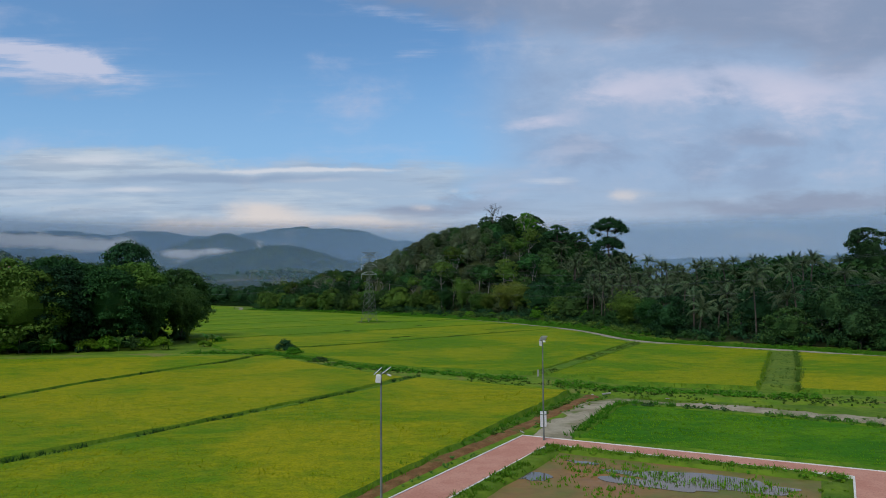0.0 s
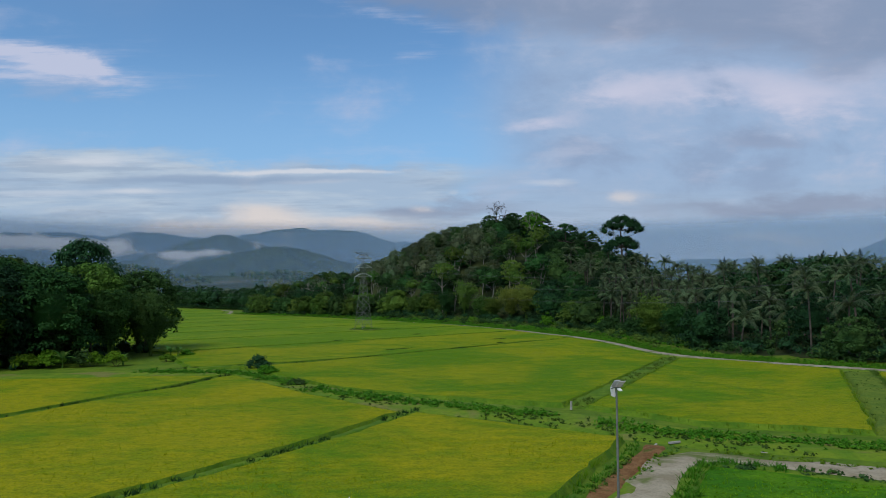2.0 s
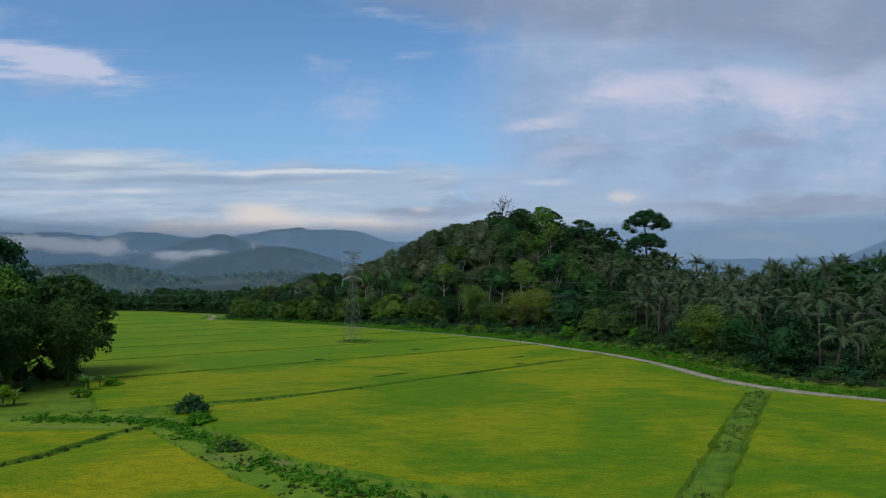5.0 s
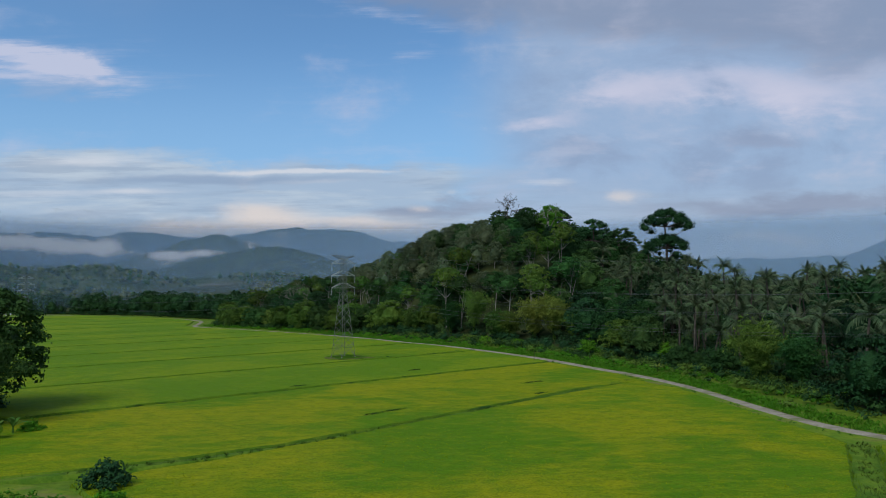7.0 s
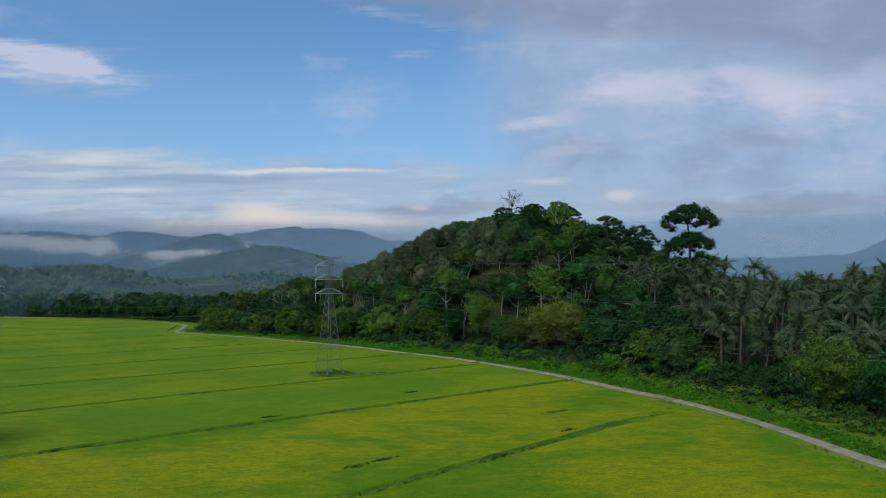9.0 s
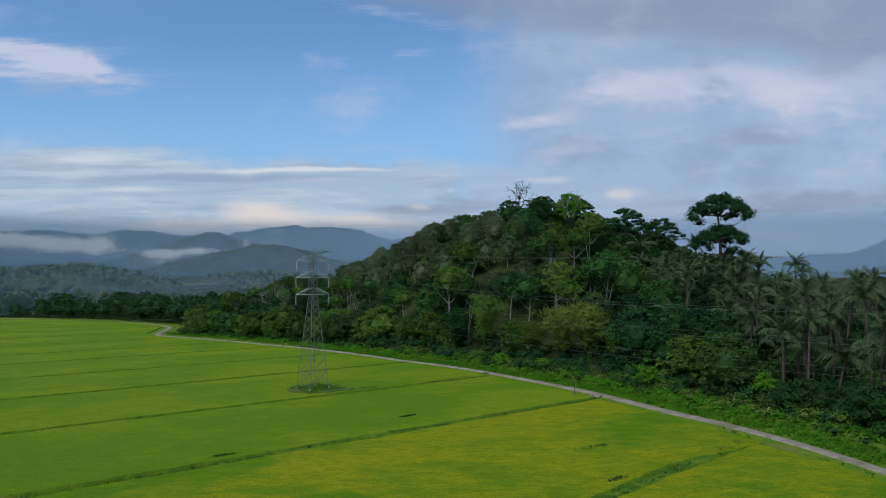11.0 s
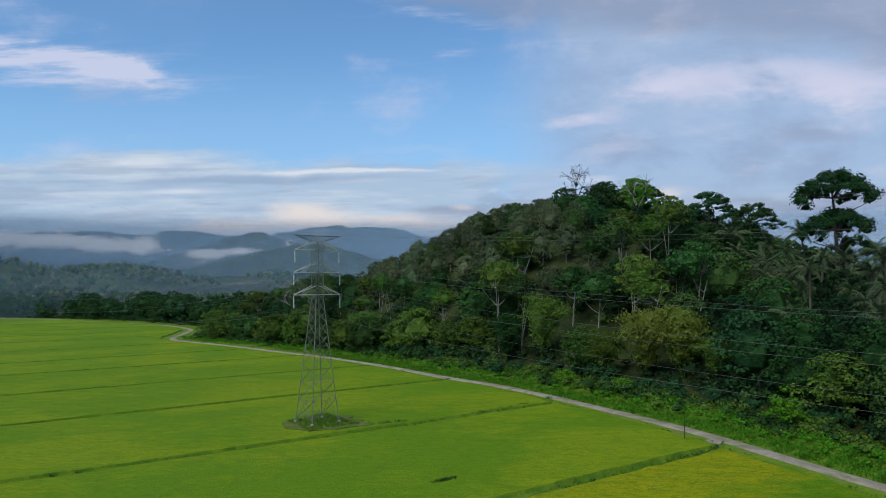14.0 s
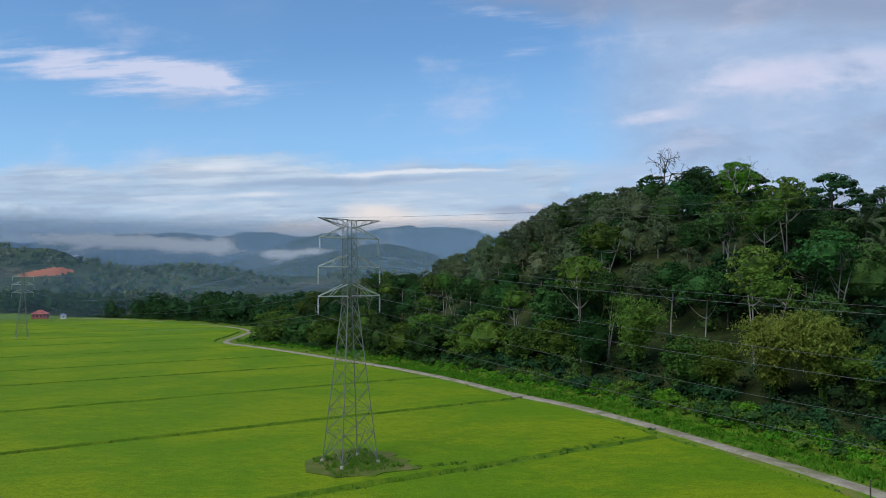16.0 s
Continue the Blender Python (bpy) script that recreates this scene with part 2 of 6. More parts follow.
TRACK = mottled("grey_track", (0.250, 0.215, 0.135), (0.38, 0.335, 0.235), 0.42, 0.9, 0.8, 0.08, (0.110, 0.150, 0.030), 12.0)
RED_PATH = mottled("red_paving", (0.46, 0.21, 0.145), (0.53, 0.27, 0.19), 0.45, 0.8, 0.25, 0.01, None, 16.0)
KERB = mottled("white_kerb", (0.62, 0.60, 0.54), (0.74, 0.72, 0.66), 1.2, 0.8, 0.3, 0.01)
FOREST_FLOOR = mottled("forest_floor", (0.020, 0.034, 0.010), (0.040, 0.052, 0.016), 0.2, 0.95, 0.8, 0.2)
BARK = mottled("bark", (0.055, 0.047, 0.037), (0.105, 0.092, 0.072), 1.4, 0.9, 0.6, 0.05)
PALE_BARK = mottled("pale_bark", (0.20, 0.185, 0.16), (0.32, 0.30, 0.26), 1.1, 0.85, 0.5, 0.04)
STEEL = mottled("galvanised_steel", (0.11, 0.125, 0.11), (0.17, 0.185, 0.16), 0.8, 0.55, 0.1, 0.01)
ARM_STEEL = mottled("bright_galvanised_steel", (0.40, 0.43, 0.40), (0.52, 0.54, 0.50), 0.8, 0.5, 0.1, 0.01)
CONCRETE = mottled("concrete", (0.30, 0.29, 0.26), (0.42, 0.41, 0.37), 1.5, 0.9, 0.4, 0.02)
GLASS_INSULATOR = material("porcelain", (0.26, 0.30, 0.30), 0.25)
WIRE = material("aluminium_wire", (0.10, 0.105, 0.11), 0.5)
WHITE_METAL = mottled("white_painted_metal", (0.70, 0.70, 0.69), (0.80, 0.80, 0.79), 2.0, 0.45, 0.05, 0.005)
SOLAR = material("solar_cells", (0.14, 0.17, 0.22), 0.18)
DARK_PLASTIC = material("dark_plastic", (0.03, 0.03, 0.035), 0.4)
WATER = material("paddy_water", (0.10, 0.085, 0.06), 0.04)
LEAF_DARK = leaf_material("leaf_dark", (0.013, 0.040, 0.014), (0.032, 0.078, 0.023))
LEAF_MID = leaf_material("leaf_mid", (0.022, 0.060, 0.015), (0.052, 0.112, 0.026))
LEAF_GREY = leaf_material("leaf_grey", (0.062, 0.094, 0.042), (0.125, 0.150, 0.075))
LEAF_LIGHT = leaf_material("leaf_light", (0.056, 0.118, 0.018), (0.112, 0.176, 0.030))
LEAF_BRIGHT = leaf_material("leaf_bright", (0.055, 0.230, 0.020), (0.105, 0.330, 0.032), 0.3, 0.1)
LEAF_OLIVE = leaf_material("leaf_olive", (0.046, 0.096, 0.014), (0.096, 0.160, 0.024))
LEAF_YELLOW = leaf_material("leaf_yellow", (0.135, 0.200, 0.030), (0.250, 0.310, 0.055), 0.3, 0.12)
LEAF_PALM = leaf_material("leaf_palm", (0.026, 0.050, 0.016), (0.084, 0.112, 0.050), 0.2, 0.34, False, 0.16)
LEAF_WEED = leaf_material("leaf_weed", (0.075, 0.190, 0.010), (0.150, 0.285, 0.018), 0.3, 0.15)
LEAF_BANANA = leaf_material("leaf_banana", (0.095, 0.216, 0.032), (0.162, 0.284, 0.061), 0.4, 0.1)
RICE_BLADE = leaf_material("rice_blade", (0.17, 0.28, 0.006), (0.36, 0.36, 0.008), 0.5, 0.0, False)
YOUNG_BLADE = leaf_material("young_rice_blade", (0.090, 0.280, 0.010), (0.175, 0.380, 0.014), 0.35, 0.0)
EDGE_BLADE = leaf_material("rice_edge_blade", (0.080, 0.185, 0.007), (0.165, 0.265, 0.009), 0.3, 0.0, False)
# far woods: shade between the crowns is painted in as dark speckle
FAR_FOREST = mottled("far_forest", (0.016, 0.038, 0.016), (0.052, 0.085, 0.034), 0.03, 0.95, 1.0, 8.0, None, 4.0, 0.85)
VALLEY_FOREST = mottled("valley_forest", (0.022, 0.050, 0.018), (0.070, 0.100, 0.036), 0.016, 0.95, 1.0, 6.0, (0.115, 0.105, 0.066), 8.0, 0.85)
CLEARED = mottled("cleared_red_earth", (0.42, 0.12, 0.055), (0.50, 0.19, 0.09), 0.03, 0.95, 0.3, 0.5)


# ---- geometry helpers ----
def vn(x, y, seed=0):
    """Smooth value noise on arrays, 0 to 1."""
    x, y = np.asarray(x, float), np.asarray(y, float)
    xi, yi = np.floor(x), np.floor(y)
    xf, yf = x - xi, y - yi
    xf, yf = xf * xf * (3 - 2 * xf), yf * yf * (3 - 2 * yf)

    def h(a, b):
        s = np.sin(a * 127.1 + b * 311.7 + seed * 74.7) * 43758.5453
        return s - np.floor(s)
    return (h(xi, yi) * (1 - xf) + h(xi + 1, yi) * xf) * (1 - yf) + (h(xi, yi + 1) * (1 - xf) + h(xi + 1, yi + 1) * xf) * yf


def fbm(x, y, seed=0, octaves=4):
    s, a, k = 0, 0.5, 1.0
    for i in range(octaves):
        s = s + a * vn(x * k, y * k, seed + i)
        a, k = a * 0.5, k * 2.03
    return s


def step(a, b, x):
    t = np.clip((np.asarray(x, float) - a) / (b - a), 0, 1)
    return t * t * (3 - 2 * t)


def raw_mesh(name, verts, faces, mats, smooth=False, index=None):
    me = bpy.data.meshes.new(name)
    verts = np.asarray(verts, np.float32).reshape(-1, 3)
    faces = np.asarray(faces, np.int32)
    k = faces.shape[1]
    me.vertices.add(len(verts))
    me.vertices.foreach_set("co", verts.ravel())
    me.loops.add(faces.size)
    me.loops.foreach_set("vertex_index", faces.ravel())
    me.polygons.add(len(faces))
    me.polygons.foreach_set("loop_start", np.arange(0, faces.size, k, dtype=np.int32))
    for m in (mats if isinstance(mats, (list, tuple)) else [mats]):
        me.materials.append(m)
    if index is not None:
        me.polygons.foreach_set("material_index", np.asarray(index, np.int32))
    me.polygons.foreach_set("use_smooth", np.full(len(faces), smooth))
    me.update(calc_edges=True)
    return me


def raw_part(name, verts, faces, mats, parent=None, label="", smooth=False):
    ob = new(name, raw_mesh(name, verts, faces, mats, smooth))
    ob.parent = parent
    return tagged(ob, label) if label else ob


def part(name, bm, mat, parent=None, label=""):
    me = bpy.data.meshes.new(name)
    bm.to_mesh(me)
    bm.free()
    me.materials.append(mat)
    ob = new(name, me)
    ob.parent = parent
    return tagged(ob, label) if label else ob


def thing(name, label, category, at=None, group="", kind=""):
    ob = new(name)
    ob.empty_display_size = 0.3
    if at is not None:
        ob.matrix_basis = at
    return tagged(ob, label, category, group, kind)


def box(bm, sx, sy, sz, m, bevel=0.0):
    """A box of those sizes about the pose m."""
    g = bmesh.ops.create_cube(bm, size=1.0, matrix=m @ Matrix.Diagonal((sx, sy, sz, 1)))
    if bevel:
        edges = {e for v in g["verts"] for e in v.link_edges}
        bmesh.ops.bevel(bm, geom=list(edges), offset=bevel, segments=2, affect="EDGES")


def bar(bm, a, b, w, h=None):
    """A straight bar of section w by h from a to b."""
    a, b = Vector(a), Vector(b)
    d = b - a
    m = Matrix.Translation((a + b) / 2) @ d.to_track_quat("Z", "Y").to_matrix().to_4x4()
    bmesh.ops.create_cube(bm, size=1.0, matrix=m @ Matrix.Diagonal((w, h or w, d.length, 1)))


def tube(points, radii, sides=6):
    """Verts and quads of a tube along points."""
    pts = np.asarray(points, float)
    tang = np.gradient(pts, axis=0)
    tang /= np.linalg.norm(tang, axis=1)[:, None] + 1e-9
    ref = np.where(np.abs(tang[:, 2:3]) > 0.9, np.array([[1.0, 0, 0]]), np.array([[0, 0, 1.0]]))
    a = np.cross(tang, ref)
    a /= np.linalg.norm(a, axis=1)[:, None] + 1e-9
    b = np.cross(tang, a)
    ang = np.linspace(0, 2 * np.pi, sides, endpoint=False)
    v = pts[:, None] + np.asarray(radii)[:, None, None] * (a[:, None] * np.cos(ang)[None, :, None] + b[:, None] * np.sin(ang)[None, :, None])
    f = [[i * sides + j, i * sides + (j + 1) % sides, (i + 1) * sides + (j + 1) % sides, (i + 1) * sides + j] for i in range(len(pts) - 1) for j in range(sides)]
    return v.reshape(-1, 3), np.array(f, int)


def joined(pieces):
    vs, fs, k = [], [], 0
    for v, f in pieces:
        vs.append(v)
        fs.append(f + k)
        k += len(v)
    return np.concatenate(vs), np.concatenate(fs)


def leaves(rng, centres, normals, size, slim=0.5, droop=0.0):
    """One kite-shaped leaf spray at every centre, facing along its normal."""
    n = len(centres)
    nn = normals / (np.linalg.norm(normals, axis=1)[:, None] + 1e-9)
    r = rng.normal(size=(n, 3))
    t = np.cross(nn, r)
    t /= np.linalg.norm(t, axis=1)[:, None] + 1e-9
    t[:, 2] -= droop
    s = np.cross(nn, t)
    k = (size * rng.uniform(0.65, 1.35, n))[:, None]
    v = np.stack([centres - t * k * 0.5, centres + s * k * slim * 0.5 + nn * k * 0.08, centres + t * k * 0.5 - nn * k * 0.05, centres - s * k * slim * 0.5 + nn * k * 0.08], 1)
    return v.reshape(-1, 3), np.arange(4 * n).reshape(n, 4)


BALL = np.array([(x, y, z) for x in (-1, 1) for y in (-1, 1) for z in (-1, 1)] + [(2, 0, 0), (-2, 0, 0), (0, 2, 0), (0, -2, 0), (0, 0, 2), (0, 0, -2)], float) / 1.85


def ball_faces():
    """The twelve rhombs of the solid above: two corners and the two axis points next to both."""
    out = []
    for i in range(8, 14):
        for j in range(i + 1, 14):
            if abs(BALL[i] @ BALL[j]) < 1e-6:
                m = BALL[i] + BALL[j]
                near = [k for k in range(8) if BALL[k] @ m > 1.1]
                f = [i, near[0], j, near[1]]
                nrm = np.cross(BALL[f[1]] - BALL[f[0]], BALL[f[2]] - BALL[f[0]])
                out.append(f if nrm @ m > 0 else f[::-1])
    return np.array(out)


BALL_FACES = ball_faces()


def crown_hull(centres, radii, size=0.56):
    """The closed dark inside of a crown: a lumpy hull within its clumps."""
    mid = centres.mean(0)
    th, ph = np.meshgrid(np.linspace(0, 2 * np.pi, 9, endpoint=False), np.linspace(-1.35, 1.45, 6))
    d = np.stack([np.cos(th) * np.cos(ph), np.sin(th) * np.cos(ph), np.sin(ph)], -1).reshape(-1, 3)
    reach = ((centres - mid) @ d.T + radii[:, None] * 0.35).max(0) * (0.85 + 0.3 * vn(d[:, 0] * 5 + 9, d[:, 1] * 5 + d[:, 2] * 3, 6))
    v = mid + d * np.maximum(reach, 0.2)[:, None] * size
    f = [[r * 9 + k, r * 9 + (k + 1) % 9, (r + 1) * 9 + (k + 1) % 9, (r + 1) * 9 + k] for r in range(5) for k in range(9)]
    return v, np.array(f)


def clump_leaves(rng, centres, radii, count, size, flat=0.7, slim=0.6, core=0.64, hull=0.0):
    """Leaves on rounded clumps, each round a lumpy leafy core, or all round one hull."""
    cs, ns, solid = [], [], []
    if hull:
        solid.append(crown_hull(centres, radii, hull))
    elif core:
        for c, r in zip(centres, radii):
            solid.append((c + BALL * core * r * rng.uniform(0.78, 1.2, (14, 1)) * np.array([1, 1, flat]), BALL_FACES))
    for c, r in zip(centres, radii):
        k = max(6, int(count * (r ** 2)))
        d = rng.normal(size=(k, 3))
        d /= np.linalg.norm(d, axis=1)[:, None]
        d[:, 2] = np.where(d[:, 2] < -0.35, -d[:, 2] * 0.6, d[:, 2])
        rad = r * rng.uniform(0.45, 1.0, k) ** 0.5 * rng.uniform(0.88, 1.12, k)
        cs.append(c + d * rad[:, None] * np.array([1, 1, flat]))
        ns.append(d + np.array([0, 0, 0.3]) + rng.normal(size=(k, 3)) * 0.34)
    out = leaves(rng, np.concatenate(cs), np.concatenate(ns), size, slim)
    return joined([out] + solid) if solid else out


# ---- the lie of the land ----
ROAD = [(-420, 641), (-340, 608), (-265, 582), (-200, 535), (-158, 503), (-132, 470), (-122, 440), (-116, 416), (-110, 404), (-101, 396), (-83, 380), (-59, 356.5), (-40, 337.5), (-24.5, 319), (-12.8, 302.5), (-3.5, 291.5), (3.7, 281), (14, 263),
        (22.5, 246), (29.2, 228), (34.9, 214), (38.4, 200), (40.3, 186), (41.6, 173), (44.4, 162), (50, 153), (56.5, 146), (66, 137), (76, 124), (92, 104), (120, 70), (160, 20)]


def smooth_line(points, each=4.0):
    """A smooth polyline through the points, with one vertex about every so many metres."""
    p = np.array(points, float)
    p = np.vstack([2 * p[0] - p[1], p, 2 * p[-1] - p[-2]])
    out = []
    for i in range(1, len(p) - 2):
        k = max(2, int(np.linalg.norm(p[i + 1] - p[i]) / each))
        for t in np.arange(k) / k:
            a, b, c, d = p[i - 1], p[i], p[i + 1], p[i + 2]
            out.append(0.5 * (2 * b + (c - a) * t + (2 * a - 5 * b + 4 * c - d) * t * t + (3 * b - a - 3 * c + d) * t ** 3))
    out.append(p[-2])
    return np.array(out)


ROAD_LINE = smooth_line(ROAD, 3.0)


def line_distance(line, x, y):
    """Signed distance to a polyline: positive to its left as it runs."""
    x, y = np.asarray(x, float), np.asarray(y, float)
    best, sign = np.full(x.shape, 1e9), np.ones(x.shape)
    for (ax, ay), (bx, by) in zip(line[:-1], line[1:]):
        dx, dy = bx - ax, by - ay
        t = np.clip(((x - ax) * dx + (y - ay) * dy) / (dx * dx + dy * dy), 0, 1)
        d = np.hypot(x - ax - t * dx, y - ay - t * dy)
        s = np.sign(dx * (y - ay) - dy * (x - ax))
        near = d < best
        best, sign = np.where(near, d, best), np.where(near, s, sign)
    return best * np.where(sign == 0, 1, sign)


def height(x, y):
    """The ground's height: flat fields, the wooded hill beyond the road, the valley floor rising behind."""
    x, y = np.asarray(x, float), np.asarray(y, float)
    d = line_distance(ROAD_LINE[::4], x, y)
    hill = 39.5 * np.exp(-((x - 33) / np.where(x < 33, 87, 56)) ** 2 - ((y - 415) / np.where(y < 415, 100, 90)) ** 2)
    hill = hill + 6.5 * np.exp(-((x - 140) / 62) ** 2 - ((y - 290) / 85) ** 2) + 5.0 * np.exp(-((x - 150) / 60) ** 2 - ((y - 190) / 70) ** 2)
    hill = hill * step(6, 62, d)
    rise = 24 * step(600, 1050, y) + 1.0 * (fbm(x / 90, y / 90, 5) - 0.5) * step(500, 700, y) * 14
    return hill + np.maximum(rise, 0)


def ground_sheet():
    def axis(lo, hi, fine, reach):
        core = np.arange(lo, hi + 0.1, fine)
        grow = np.cumsum(fine * 1.22 ** np.arange(1, 60))
        out = grow[grow < reach]
        return np.concatenate([lo - np.append(out, reach)[::-1], core, hi + np.append(out, reach)])
    xs, ys = axis(-150, 210, 5.0, 4400), axis(-20, 620, 5.0, 4200)
    gx, gy = np.meshgrid(xs, ys)
    gz = height(gx, gy)
    v = np.stack([gx, gy, gz], -1).reshape(-1, 3)
    w = len(xs)
    i = (np.arange(len(ys) - 1)[:, None] * w + np.arange(w - 1)[None]).ravel()
    f = np.stack([i, i + 1, i + 1 + w, i + w], 1)
    mid = v[f].mean(1)
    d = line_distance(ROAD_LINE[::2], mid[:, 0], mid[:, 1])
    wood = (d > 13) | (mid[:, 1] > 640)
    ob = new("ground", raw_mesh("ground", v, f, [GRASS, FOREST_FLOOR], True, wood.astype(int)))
    tagged(ob, "flat grassy valley floor rising into a wooded hill", "ground", kind="structure")


ground_sheet()


def ribbon(name, line, width, z, mat, label, category, kind="structure", crown=0.0, ragged=0.0, seed=0, edge_drop=0.25):
    """A strip of ground along a line, with sloping shoulders."""
    p = np.asarray(line, float)
    t = np.gradient(p, axis=0)
    t /= np.linalg.norm(t, axis=1)[:, None]
    nrm = np.stack([-t[:, 1], t[:, 0]], 1)
    s = np.arange(len(p))
    off = np.array([-0.5, -0.5, -0.18, 0.18, 0.5, 0.5])
    rows = []
    for k, o in enumerate(off):
        w = width * (1 + ragged * (vn(s * 0.7, s * 0 + k // 3, seed) - 0.5))
        q = p + nrm * (o * w)[:, None] + (nrm * math.copysign(edge_drop, o) if k in (0, 5) else 0)
        zz = np.full(len(p), -0.05 if k in (0, 5) else z + (crown if k in (2, 3) else 0.0)) + 0.5 * ragged * z * (vn(s * 0.9, s * 0 + k, seed + 3) - 0.5) * (k not in (0, 5))
        rows.append(np.column_stack([q, zz]))
    for row in rows:
        row[0, 2] = row[-1, 2] = -0.05
    v = np.stack(rows, 1).reshape(-1, 3)
    i = (np.arange(len(p) - 1)[:, None] * 6 + np.arange(5)[None]).ravel()
    f = np.stack([i, i + 6, i + 7, i + 1], 1)
    ob = new(name, raw_mesh(name, v, f, mat, True))
    return tagged(ob, label, category, kind=kind)


ribbon("road", ROAD_LINE, 1.7, 0.13, GRAVEL, "pale gravel farm track along the forest edge", "road", crown=0.05, ragged=0.35, seed=2, edge_drop=0.25)
ribbon("verge", smooth_line([(x - 3.4 * 0.75, y - 3.4 * 0.66) for x, y in ROAD], 4.0), 3.6, 0.07, VERGE, "green grass verge beside the gravel track", "verge", ragged=0.3, seed=4, edge_drop=0.8)


# ---- the fields ----
def inside(poly, x, y):
    p = np.asarray(poly, float)
    hit = np.zeros(len(x), bool)
    for (ax, ay), (bx, by) in zip(p, np.roll(p, -1, 0)):
        hit ^= ((ay > y) != (by > y)) & (x < (bx - ax) * (y - ay) / (by - ay + 1e-12) + ax)
    return hit


def plot(name, poly, z, mat, label, category, seed=0, ragged=0.25, kind="stuff", each=1.6, foot=-0.05):
    """A raised plot with a ragged, steep edge."""
    p = np.asarray(poly, float)
    edge = []
    for a, b in zip(p, np.roll(p, -1, 0)):
        k = max(1, int(np.linalg.norm(b - a) / each))
        for t in np.arange(k) / k:
            edge.append(a + (b - a) * t)
    edge = np.array(edge)
    edge = edge + (np.stack([vn(edge[:, 0] * 0.9, edge[:, 1] * 0.9, seed), vn(edge[:, 0] * 0.9, edge[:, 1] * 0.9, seed + 9)], 1) - 0.5) * 2 * ragged
    bm = bmesh.new()
    top = [bm.verts.new((x, y, z + (0.12 if ragged > 0.1 else 0.0) * (vn(x * 0.4, y * 0.4, seed) - 0.5))) for x, y in edge]
    run = np.roll(edge, -1, 0) - np.roll(edge, 1, 0)
    area = (edge[:, 0] * np.roll(edge[:, 1], -1) - np.roll(edge[:, 0], -1) * edge[:, 1]).sum()
    out = np.stack([run[:, 1], -run[:, 0]], 1) * np.sign(area) / (np.linalg.norm(run, axis=1)[:, None] + 1e-9)
    low = [bm.verts.new((x, y, foot)) for x, y in edge + out * (0.55 if ragged > 0.2 and kind == "stuff" else 0.0)]
    bm.faces.new(top)
    for i in range(len(top)):
        j = (i + 1) % len(top)
        bm.faces.new((low[i], low[j], top[j], top[i])).material_index = 1 if kind == "stuff" else 0
    bmesh.ops.recalc_face_normals(bm, faces=bm.faces[:])
    bmesh.ops.triangulate(bm, faces=[f for f in bm.faces if len(f.verts) > 4])
    ob = part(name, bm, mat)
    if kind == "stuff":
        ob.data.materials.append(BUND)
    return tagged(ob, label, category, kind=kind)


def blades(name, spots, z, tall, mat, label, category, seed, per=3, wide=0.10, lean=0.35, parent=None):
    """Tufts of upright blades on the spots given: uncountable growth as one mesh."""
    rng = np.random.default_rng(seed)
    s = np.repeat(np.asarray(spots, float), per, 0)
    n = len(s)
    base = np.column_stack([s + rng.normal(size=(n, 2)) * 0.10, np.full(n, z) if np.isscalar(z) else np.repeat(z, per)])
    a = rng.uniform(0, 2 * np.pi, n)
    side = np.column_stack([np.cos(a), np.sin(a), np.zeros(n)]) * (wide * rng.uniform(0.6, 1.4, n))[:, None]
    tip = base + np.column_stack([rng.normal(size=(n, 2)) * lean * tall, tall * rng.uniform(0.6, 1.3, n)])
    v = np.stack([base - side, base + side, tip], 1).reshape(-1, 3)
    ob = new(name, raw_mesh(name, v, np.arange(3 * n).reshape(n, 3), mat))
    return tagged(ob, label, category, kind="stuff")


def scatter(rng, poly, per_m2):
    p = np.asarray(poly, float)
    lo, hi = p.min(0), p.max(0)
    n = int(np.prod(hi - lo) * per_m2)
    q = rng.uniform(lo, hi, (n, 2))
    return q[inside(p, q[:, 0], q[:, 1])]


def edge_plants(poly, seed):
    """The outermost rice plants, which lean out over the plot's steep edge."""
    g = np.random.default_rng(seed)
    p = np.asarray(poly, float)
    at = []
    for a, b in zip(p, np.roll(p, -1, 0)):
        k = int(np.linalg.norm(b - a) * 9)
        at.append(a + (b - a) * g.uniform(0, 1, (k, 1)) + g.normal(size=(k, 2)) * 0.20)
    at = np.concatenate(at)
    at = at[(at[:, 1] > 34) & (at[:, 1] < 285) & (at[:, 0] > -80) & (at[:, 0] < 75)]
    blades("rice_plants", at, 0.16, 0.42, EDGE_BLADE, "rice plants along the edge of the paddy", "rice", seed, per=3, wide=0.035, lean=0.35)


AL, AC = np.array([0.766, 0.643]), np.array([-0.643, 0.766])   # along and across the long plots
BUND_LINES = [135.0, 168.6, 200.5, 232.6, 263.4, 296.0, 324.0, 361.0, 402.0, 438.0, 474.0, 508.0, 545.0, 590.0]
rng = np.random.default_rng(11)


def road_end(v, gap):
    us = np.arange(-420.0, 330.0, 1.0)
    p = us[:, None] * AL + v * AC
    d = line_distance(ROAD_LINE[::2], p[:, 0], p[:, 1])
    out = np.nonzero(d > -gap)[0]
    ok = out[out > 30]
    return us[ok[0]] if len(ok) else us[-1]


def west_end(v):
    if v < 160:
        return None
    return (-58.0 if v < 180 else -110.0 if v < 215 else -330.0)


